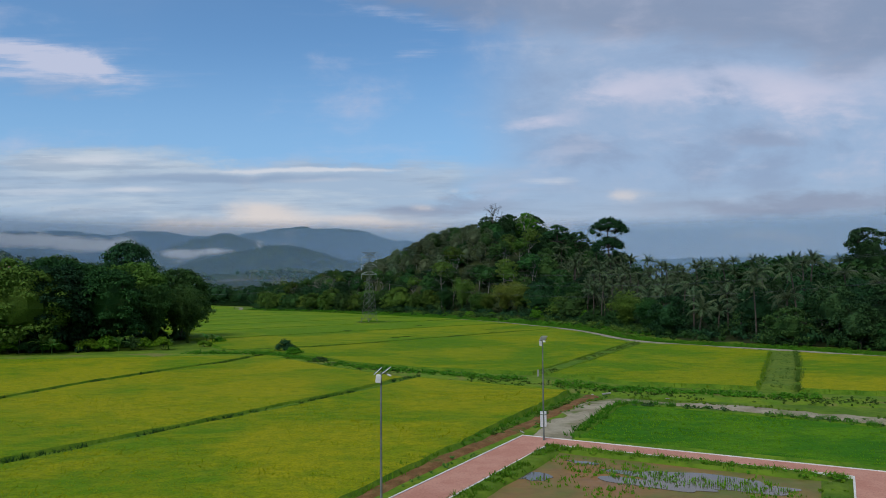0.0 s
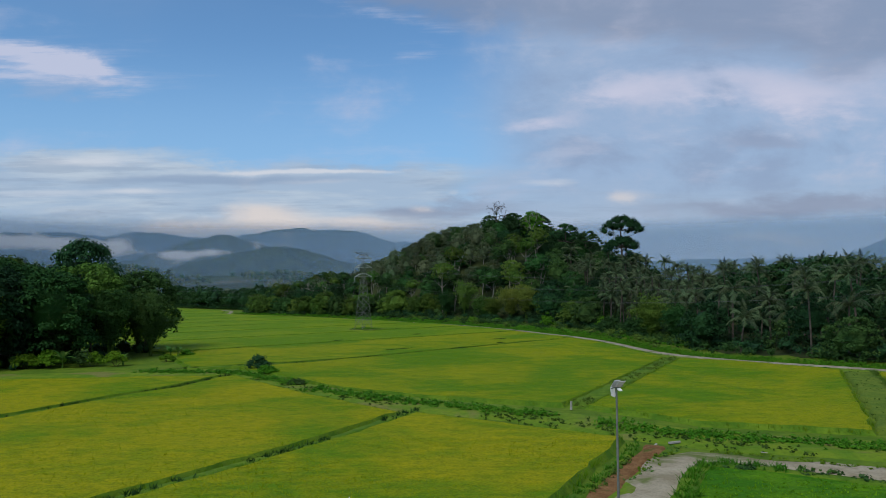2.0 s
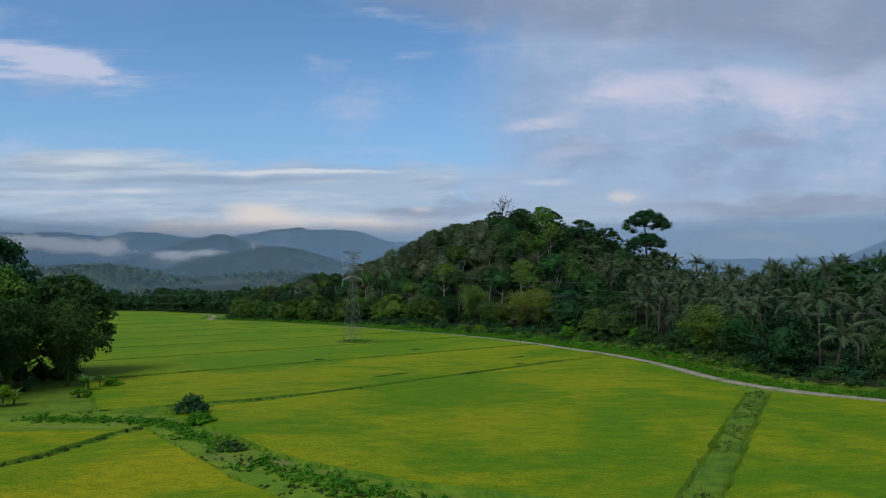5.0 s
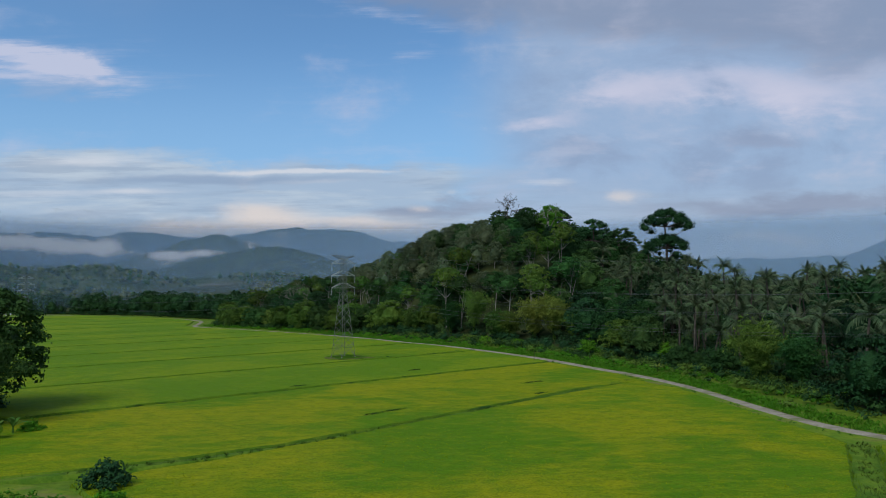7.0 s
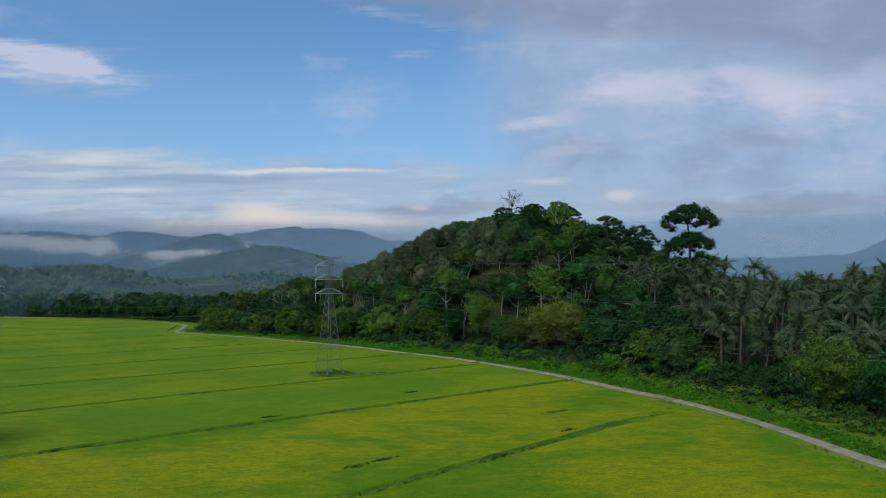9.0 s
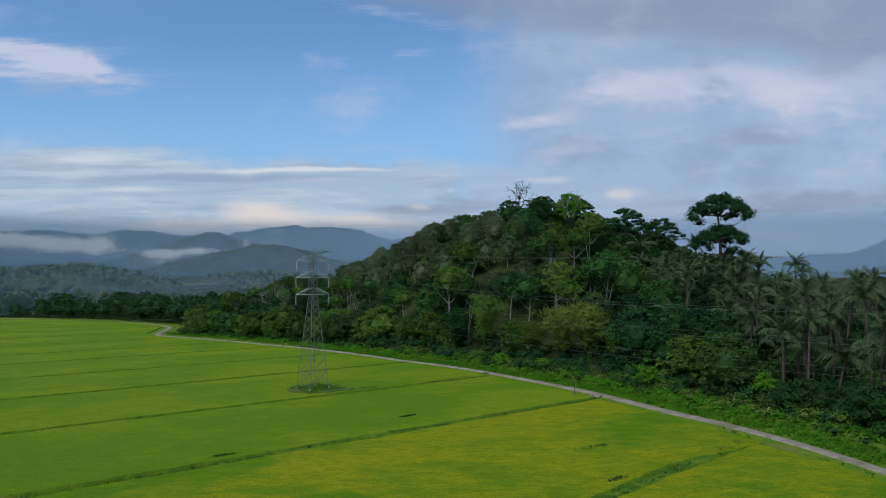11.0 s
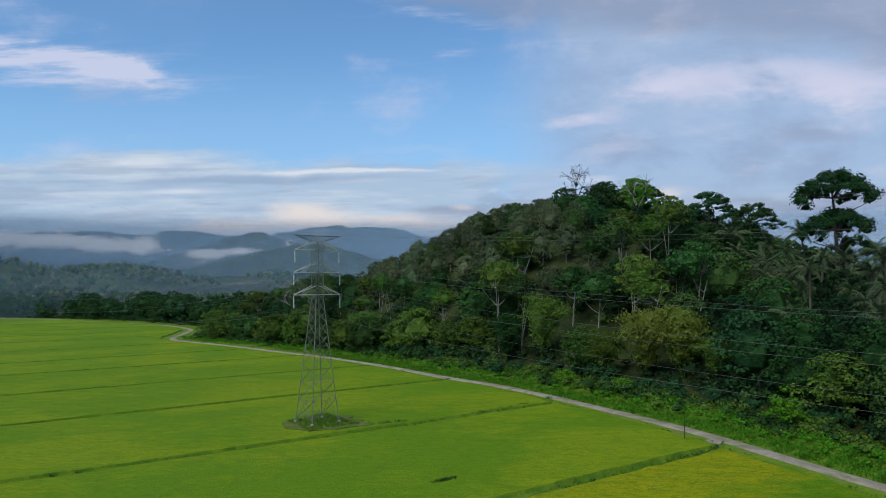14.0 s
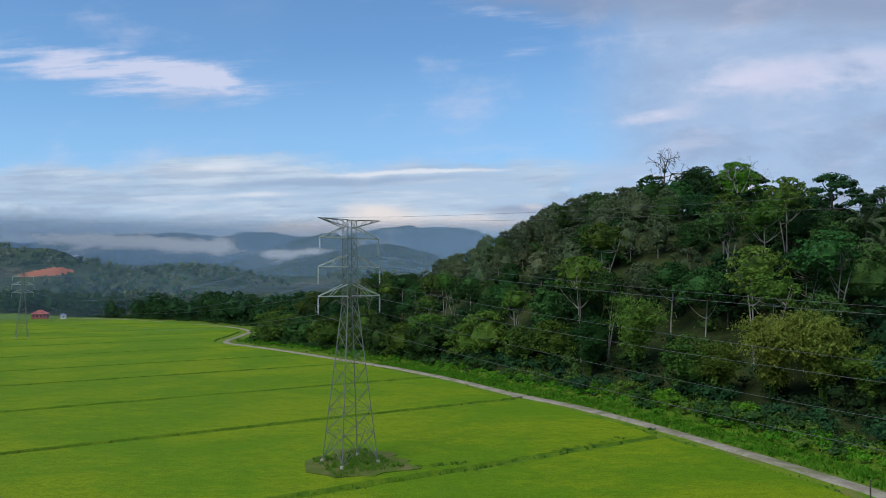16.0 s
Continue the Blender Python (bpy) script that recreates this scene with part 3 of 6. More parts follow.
paddies = []
for k, (v0, v1) in enumerate(zip(BUND_LINES[:-1], BUND_LINES[1:])):
    vs = np.linspace(v0 + 0.85, v1 - 0.85, 9)
    right = [road_end(v, 4.6) * AL + v * AC for v in vs]
    if k == 0:
        left = [np.array((-42.0, 142.6)), np.array((-57.0, 170.4))]
    else:
        left = []
        for v in (vs[0], vs[-1]):
            x = west_end(v0 + 5) if k != 1 or v == vs[0] else -84.0
            left.append((x + 0.643 * v) / 0.766 * AL + v * AC)
    along = [np.array(p) for p in ((-28.6, 149.4), (-19.6, 155.6), (-8.5, 166.3), (6.8, 182.3), (19.8, 196.1))] if k == 0 else []
    poly = [left[0], *along, *right, left[1]]
    if np.dot(right[0] - left[0], AL) < 4:
        continue
    mat = RICE_MID if k == 0 else RICE_FAR
    label = "yellow-green ripening rice field between earth bunds" if k < 1 else "green rice field between low earth bunds"
    plot("rice_field", poly, 0.5, mat, label, "rice field", seed=k)
    paddies.append((poly, k))
    if k < 5:
        edge_plants(poly, 200 + k)
SOUTH = [
    ([(-56.5, 10), (-21.3, 10), (14.5, 84.4), (-3.2, 97.0), (-9.6, 84.2), (-17.4, 71.4), (-26.8, 56.0)], RICE_NEAR, "yellow-green rice field beside the dirt strip"),
    ([(-67.8, 10), (-58.2, 10), (-28.5, 57.0), (-19.1, 72.4), (-11.4, 85.2), (-5.4, 97.8), (-16.5, 110.0), (-31.8, 130.6), (-35.1, 118.2), (-38.2, 112.4), (-44.3, 96.7), (-48.6, 81.5)], RICE_NEAR, "golden-green rice field with wind-laid patches"),
    ([(-150, 10), (-69.6, 10), (-50.2, 82.0), (-46.0, 97.3), (-39.8, 113.0), (-36.7, 118.8), (-33.8, 130.8), (-77, 125), (-150, 112)], RICE_NEAR, "yellow-green rice field in front of the grove"),
    ([(-33.5, 141.0), (-24, 129.8), (-14, 117.5), (-4, 110), (12.6, 102.6), (39.4, 154.0), (37.2, 178), (35.5, 195), (31.8, 204.5), (7.5, 180.6), (-8.2, 164.3), (-19.5, 153.0)], RICE_MID, "ripening rice field above the weedy ditch"),
    ([(15.4, 101.0), (24, 91.5), (37.2, 86.5), (59.5, 132.5), (49.5, 147.5), (42.2, 152.6)], RICE_MID, "ripening rice field between two grassy strips"),
    ([(41.6, 84.5), (62, 77), (100, 64), (110, 72), (88, 101), (72, 122), (63.5, 129.5)], RICE_NEAR, "golden rice field beside the gravel track"),
]
for k, (poly, mat, label) in enumerate(SOUTH):
    plot("rice_field", poly, 0.5, mat, label, "rice field", seed=40 + k)
    edge_plants(poly, 220 + k)
    if k == 5:
        continue
    pts = scatter(rng, poly, (4.5, 3.0, 1.2, 1.2, 1.2)[k])
    pts = pts[(pts[:, 1] > 36) & (pts[:, 1] < (84, 116, 128, 172, 150)[k]) & (pts[:, 0] > -72)]
    blades("rice_plants", pts, 0.47, 0.13, RICE_BLADE, "upright rice plants in the paddy", "rice", 30 + k, per=2, wide=0.035, lean=0.7)


def bund(line, width=1.0, z=0.40, tall=0.34, thick=2.6, seed=0, mat=BUND):
    line = smooth_line(line, 1.6)
    ribbon("bund", line, width, z, mat, "low earth bund overgrown with weeds", "bund", ragged=0.5, seed=seed, edge_drop=0.3)
    g = np.random.default_rng(seed + 70)
    near = line[(line[:, 1] < 345) & (line[:, 0] > -140)]
    if len(near) > 3:
        n = int(len(near) * 1.6 * thick * (2 if len(near) < 80 else 1.2))
        at = near[g.integers(0, len(near), n)] + g.normal(size=(n, 2)) * width * 0.3
        keep = vn(at[:, 0] * 0.25, at[:, 1] * 0.25, seed) > 0.36
        blades("bund_grass", at[keep], z - 0.05, tall, LEAF_WEED if seed >= 60 else LEAF_MID if seed % 3 else LEAF_OLIVE, "rank grass on the bund", "grass", seed + 90, per=5, wide=0.045, lean=0.6)


for k, v in enumerate(BUND_LINES[:-2]):
    x = west_end(v) or -39.0
    a = (x + 0.643 * v) / 0.766
    if k == 0:
        bund([(-44, 140.5), (-39, 143), (-28, 148.2), (-19, 154.4), (-7.8, 165.2), (7.5, 181.2), (20.5, 195), (31.5, 206.5)], 1.2, seed=k)
        continue
    b = road_end(v, 3.6)
    us = np.linspace(a, b, 8)
    bund([tuple(u * AL + (v + 1.2 * math.sin(i * 1.7 + k)) * AC) for i, u in enumerate(us)], 1.3, 0.26, seed=k)
bund([(-57.4, 10), (-27.6, 56.4), (-23.4, 62.9), (-18.2, 71.8), (-10.5, 84.7), (-3.6, 99.5)], 1.0, 0.30, tall=0.4, thick=2.4, seed=31)
bund([(-68.7, 10), (-49.4, 81.7), (-45.2, 97.0), (-39.0, 112.7), (-35.9, 118.5), (-32.8, 131.5)], 1.0, 0.30, tall=0.4, thick=2.4, seed=32)
bund([(13.9, 101.6), (22.5, 118.5), (32, 137.0), (40.9, 153.6)], 2.1, 0.40, 0.30, 3.6, seed=33, mat=BUND)
bund([(39.6, 85.5), (46, 98.5), (54, 115), (61.6, 131)], 3.2, 0.5, 0.15, 2.0, seed=39, mat=STRIP)
bund([(41.2, 84.6), (48, 98), (56, 114.6), (63.2, 129.8)], 0.7, 0.40, 0.5, 3.0, seed=36)
bund([(-26, 247), (-15, 251.9), (-4.2, 259.4), (2, 266), (6.3, 272)], 1.0, seed=35)

DITCH = [(-85, 129), (-62, 134), (-48, 138), (-39, 138.2), (-31, 133.5), (-25.5, 125.5), (-16, 115), (-6, 106.5), (4, 100), (11, 94.5), (20, 86.5), (32, 81.2), (46, 76.5), (70, 66), (100, 52)]
ribbon("ditch_bank", smooth_line(DITCH, 2.5), 6.0, 0.22, VERGE, "grassy weed-grown bank of an irrigation ditch", "bank", ragged=0.5, seed=6, edge_drop=1.2)


def weeds(name, line, width, count, size, mat, label, seed, tall=0.8, low=0.25, zmin=0.1, category="weeds", leaf=0.34, gaps=0.4, per=34, core=0.42):
    """Low tangled growth along a line: many leafy mounds as one mesh."""
    g = np.random.default_rng(seed)
    line = smooth_line(line, 1.0)
    at = line[g.integers(0, len(line), count)] + g.normal(size=(count, 2)) * width * 0.4
    keep = vn(at[:, 0] * 0.16, at[:, 1] * 0.16, seed) > gaps
    at = at[keep]
    r = g.uniform(0.45, 1.0, len(at)) ** 1.5 * size
    z = height(at[:, 0], at[:, 1]) + zmin + r * g.uniform(low, tall, len(at))
    v, f = clump_leaves(g, np.column_stack([at, z]), r, per, leaf, 0.75, 0.7, core)
    ob = new(name, raw_mesh(name, v, f, mat))
    return tagged(ob, label, category, kind="stuff")


weeds("ditch_weeds", [(-48, 138), (-31, 134), (-16, 115.5), (-6, 107), (4, 100.5), (11, 95), (20, 87), (32, 81.6), (46, 77), (66, 68)], 2.2, 1700, 0.58, LEAF_WEED, "broad-leaved green weeds along the ditch", 3, gaps=0.30, leaf=0.24, per=40)
weeds("ditch_weeds", [(-26, 127), (-16, 113), (4, 98.5), (20, 85), (46, 75)], 3.6, 800, 0.34, LEAF_OLIVE, "olive grass tussocks along the ditch", 4, gaps=0.35, leaf=0.2, per=40)
weeds("roadside_weeds", [(x + 4.0, y + 3.0) for x, y in ROAD if -130 < x < 95 and y < 420], 3.2, 900, 0.6, LEAF_WEED, "low green creepers between track and forest", 5, gaps=0.25)
weeds("roadside_weeds", [(x + 7.5, y + 5.5) for x, y in ROAD if -130 < x < 36 and y < 420], 4.5, 1000, 0.95, LEAF_WEED, "shoulder-high green scrub at the forest edge", 6, gaps=0.22, leaf=0.32, per=36)
weeds("roadside_weeds", [(x - 2.2, y - 1.8) for x, y in ROAD if -60 < x < 95], 0.9, 320, 0.24, LEAF_OLIVE, "low weeds on the field side of the track", 7, gaps=0.4, leaf=0.16, per=60)

# rank grass between the track and the forest
east = np.array([(x, y) for x, y in ROAD_LINE if -60 < x < 90 and y < 345])
at = east[rng.integers(0, len(east), 9000)] + rng.uniform(1.1, 6.5, (9000, 1)) * np.array([0.80, 0.60]) + rng.normal(size=(9000, 2)) * 0.9
at = at[line_distance(ROAD_LINE[::2], at[:, 0], at[:, 1]) > 1.2]
blades("verge_grass", at, 0.02, 0.42, LEAF_WEED, "rank green grass beside the gravel track", "grass", 97, per=4, wide=0.07, lean=0.6)

# paved paths: S runs along the first path, W to its right, from the corner at O
O2, SD, WD = np.array([6.7, 60.6]), np.array([0.483, 0.8756]), np.array([0.8756, -0.483])


def sw(s, w):
    return tuple(O2 + s * SD + w * WD)


def slab(name, s0, s1, w0, w1, z, mat, label, category="path", foot=-0.05):
    return plot(name, [sw(s0, w0), sw(s1, w0), sw(s1, w1), sw(s0, w1)], z, mat, label, category, ragged=0.02, kind="structure", each=50, foot=foot)


slab("pavement", -60, 0, 0, 3.0, 0.14, RED_PATH, "red-paved footpath with white edges", "path")
slab("pavement", -2.2, 0, 3.0, 23.9, 0.136, RED_PATH, "red-paved cross path with white edges", "path")
slab("pavement", -60, 0, 23.9, 27.2, 0.14, RED_PATH, "red-paved side path with white edges", "path")
slab("pavement", -2.2, 0, 27.2, 60, 0.136, RED_PATH, "red-paved cross path with white edges", "path")
for s0, s1, w0, w1 in ((-60, 0.1, -0.12, 0.0), (-60, -2.3, 3.0, 3.12), (0, 0.12, 0, 60), (-2.32, -2.2, 3.12, 23.8), (-60, -2.3, 23.78, 23.9), (-60, -2.3, 27.2, 27.32), (-2.32, -2.2, 27.3, 60)):
    slab("kerb", s0, s1, w0, w1, 0.19, KERB, "thin white-painted path edging", "kerb")
slab("mud_plot", -42, -3.6, 4.4, 22.6, 0.03, MUD, "muddy half-flooded plot with sparse grass", "mud")
g = np.random.default_rng(8)


def pool(s, w, rs, rw, seed):
    a = np.linspace(0, 2 * np.pi, 40, endpoint=False)
    k = 0.62 + 0.75 * vn(np.cos(a) * 2.2 + 5, np.sin(a) * 2.2 + 5, seed)
    return [sw(s + rs * q * math.sin(t), w + rw * q * math.cos(t)) for t, q in zip(a, k)]


for args in ((-7.6, 15.5, 1.7, 5.2, 1), (-9.6, 13.0, 1.1, 3.0, 4), (-11.5, 5.2, 1.0, 1.2, 2), (-6.2, 7.2, 0.35, 1.0, 3)):
    plot("water", pool(*args), 0.05 + 0.006 * args[4], WATER, "shallow standing water in the muddy plot", "water", ragged=0.08, kind="structure", each=9)
pts = scatter(g, [sw(-40, 4.6), sw(-5, 4.6), sw(-5, 22.4), sw(-40, 22.4)], 5.0)
blades("marsh_grass", pts[vn(pts[:, 0] * 0.3, pts[:, 1] * 0.3, 3) > 0.54], 0.02, 0.2, YOUNG_BLADE, "sparse grass in the flooded plot", "grass", 51, per=4, wide=0.05)
pts = np.array(pool(-7.8, 15.5, 1.4, 4.6, 1))[g.integers(0, 40, 160)] * 0.5 + np.array(pool(-7.8, 15.5, 1.2, 4.0, 2))[g.integers(0, 40, 160)] * 0.5
blades("water_grass", pts, 0.03, 0.26, YOUNG_BLADE, "grass stems standing in the water", "grass", 52, per=3, wide=0.03, lean=0.15)
for k, (a, b, wid) in enumerate((((-3.2, 4.0), (-3.2, 22.8), 1.3), ((-42, 3.9), (-3.2, 3.9), 1.2), ((-42, 22.9), (-3.4, 22.9), 1.1))):
    p, q = sw(*a), sw(*b)
    mid = [tuple(np.array(p) + (np.array(q) - np.array(p)) * t) for t in np.linspace(0, 1, 7)]
    bund(mid, wid, 0.26, 0.28, 6.0, seed=60 + 2 * k, mat=GRASS)
    weeds("path_weeds", mid, 0.9, 130, 0.28, LEAF_WEED, "green weeds along the path edge", 80 + k, gaps=0.3, leaf=0.22)
young = [sw(0.9, 4.4), sw(18.2, 3.6), sw(18.4, 10), sw(17.3, 20), sw(15.6, 28), sw(12, 50), sw(0.9, 50)]
plot("rice_field", young, 0.28, RICE_YOUNG, "deep green young rice plot beside the paving", "rice field", seed=71)
blades("rice_plants", scatter(rng, young, 3.4), 0.25, 0.12, YOUNG_BLADE, "deep green young rice plants", "rice", 72, per=4, wide=0.05)
edge = [sw(1.2, 4.0), sw(9, 3.5), sw(18.6, 3.4), sw(18.9, 10), sw(18.0, 20), sw(16.3, 28), sw(12.6, 50)]
bund(edge, 1.1, 0.34, 0.45, 5.0, seed=64)
weeds("path_weeds", edge[2:], 0.9, 170, 0.5, LEAF_MID, "dark weeds on the plot's bank", 86, gaps=0.35, leaf=0.26)
ribbon("grey_track", smooth_line([sw(0.15, 1.7), sw(5, 1.4), sw(11, 1.1), sw(16, 0.9), sw(19.5, 1.0), sw(21.6, 2.4), sw(22.2, 5), sw(22.2, 9.4), sw(22, 18.8), sw(21.1, 26.6), sw(19, 45), sw(17, 60)], 1.2), 2.7, 0.12, TRACK, "grey compacted gravel track", "track", ragged=1.1, seed=14, edge_drop=0.5)
weeds("track_weeds", [sw(4, 2.9), sw(11, 2.5), sw(16, 2.3), sw(20.4, 3.6), sw(20.8, 9.4), sw(20.5, 18.8), sw(19.6, 26.6), sw(17.5, 45)], 0.5, 220, 0.3, LEAF_LIGHT, "short grass creeping over the track edge", 94, gaps=0.4, leaf=0.16)
weeds("track_weeds", [sw(4, -0.2), sw(16, -0.5), sw(22.4, 0.2), sw(24, 4), sw(23.7, 9.4), sw(23.4, 18.8), sw(22.4, 26.6), sw(20.5, 45)], 0.7, 240, 0.3, LEAF_WEED, "short grass along the gravel track", 95, gaps=0.35, leaf=0.16)
ribbon("dirt_strip", smooth_line([sw(-58, -1.9), sw(-30, -1.8), sw(-10, -1.9), sw(2, -1.6), sw(14, -1.5), sw(25, -1.6)], 1.2), 1.0, 0.22, SOIL, "bare reddish earth strip beside the rice", "dirt", ragged=0.7, seed=15, edge_drop=0.4)
ribbon("verge", smooth_line([sw(-58, -0.7), sw(-20, -0.7), sw(2, -0.5), sw(16, -0.2), sw(24, 0.4)], 1.5), 1.1, 0.10, VERGE, "thin grass verge between path and dirt", "verge", ragged=0.5, seed=16, edge_drop=0.3)
bund([sw(-58, -2.9), sw(-30, -2.8), sw(-10, -2.9), sw(2, -2.7), sw(14, -2.6), sw(24, -3.0)], 0.7, 0.3, 0.36, 2.6, seed=67)


weeds("dirt_weeds", [sw(-58, -2.6), sw(-30, -2.5), sw(-10, -2.6), sw(2, -2.3), sw(14, -2.2), sw(24, -2.4)], 0.5, 260, 0.35, LEAF_OLIVE, "ragged weeds between rice and dirt", 92, gaps=0.35, leaf=0.2)
weeds("dirt_weeds", [sw(-58, -0.8), sw(-10, -0.8), sw(14, -0.6), sw(24, 0)], 0.7, 160, 0.26, LEAF_LIGHT, "short weeds between dirt and path", 93, gaps=0.4, leaf=0.16)


def rubble(at, size, turn, seed):
    bm = bmesh.new()
    box(bm, size, size * 0.22, size * 0.14, pose(0, 0, size * 0.1, 8, -6, 0), 0.02)
    ob = part("concrete_rubble", bm, CONCRETE)
    ob.matrix_basis = pose(*at, 0, 0, turn)
    tagged(ob, "broken pale concrete piece lying on the dirt", "rubble", "rubble on the dirt")


for k, (s, w, size) in enumerate(((25.6, -0.4, 1.0), (24.0, -1.6, 0.7), (1.2, -0.6, 0.6), (25.2, 6.5, 0.5))):
    rubble((*sw(s, w), 0.12), size, k * 57, k)


# ---- lamps, pylons, posts ----
def solar_street_lamp(x, y, tall, turn, cabinet):
    ob = thing("street_lamp", "grey solar street lamp with tilted panels" + (" and white cabinet" if cabinet else ""), "street lamp", pose(x, y, 0.1, 0, 0, turn), "solar street lamps")
    bm = bmesh.new()
    bmesh.ops.create_cone(bm, cap_ends=True, segments=14, radius1=0.075, radius2=0.045, depth=tall - 0.5, matrix=pose(0, 0, (tall - 0.5) / 2))
    part("pole", bm, STEEL, ob)
    bm = bmesh.new()
    box(bm, 0.34, 0.34, 0.03, pose(0, 0, 0.015), 0.006)
    part("base_plate", bm, STEEL, ob)
    bm = bmesh.new()
    bar(bm, (-0.3, 0, tall - 0.5), (0.4, 0, tall - 0.42), 0.04)
    bar(bm, (0, -0.3, tall - 0.5), (0, 0.35, tall - 0.4), 0.05)
    part("bracket", bm, STEEL, ob)
    for s in (-1, 1):
        m = pose(0.30, 0.05, tall - 0.26, 0, -36, 0) if s > 0 else pose(-0.18, 0.05, tall - 0.30, 0, -42, 0)
        bm = bmesh.new()
        box(bm, 0.56, 0.34, 0.03, m, 0.008)
        p = part("solar_panel", bm, WHITE_METAL, ob, "tilted solar panel with pale frame")
        bm = bmesh.new()
        box(bm, 0.51, 0.29, 0.006, m @ pose(0, 0, 0.022))
        part("cell_sheet", bm, SOLAR, p, "dark blue-grey cells")
    bm = bmesh.new()
    box(bm, 0.30, 0.14, 0.46, pose(-0.14, -0.12, tall - 0.70, 8, 6, 0), 0.03)
    part("battery_box", bm, WHITE_METAL, ob, "white battery box")
    bm = bmesh.new()
    box(bm, 0.24, 0.20, 0.07, pose(0.44, -0.05, tall - 0.52, 0, 20, 0), 0.02)
    h = part("lamp_head", bm, WHITE_METAL, ob, "pale lamp head")
    bm = bmesh.new()
    box(bm, 0.17, 0.14, 0.02, pose(0.428, -0.05, tall - 0.556, 0, 20, 0), 0.004)
    part("lens", bm, DARK_PLASTIC, h)
    if cabinet:
        for s in (-1, 1):
            bm = bmesh.new()
            box(bm, 0.12, 0.19, 1.22, pose(-0.02, 0.155 * s, 1.72), 0.015)
            part("cabinet", bm, WHITE_METAL, ob, "white cabinet clamped to the pole")
        bm = bmesh.new()
        bar(bm, (0.06, -0.3, 2.1), (0.06, 0.3, 2.1), 0.04)
        part("clamp", bm, STEEL, ob)


solar_street_lamp(-3.3, 39.6, 8.15, 6, False)
solar_street_lamp(8.15, 58.75, 8.5, -75, True)

TOP, WAIST = 24.0, 15.6
BASE_HALF, WAIST_HALF, TOP_HALF = 2.0, 0.58, 0.50
ARM_Z, ARM_OUT = (22.2, 19.3, 16.4), (3.35, 3.5, 3.5)


def half_at(z):
    return BASE_HALF + (WAIST_HALF - BASE_HALF) * z / WAIST if z < WAIST else WAIST_HALF + (TOP_HALF - WAIST_HALF) * (z - WAIST) / (TOP - WAIST)


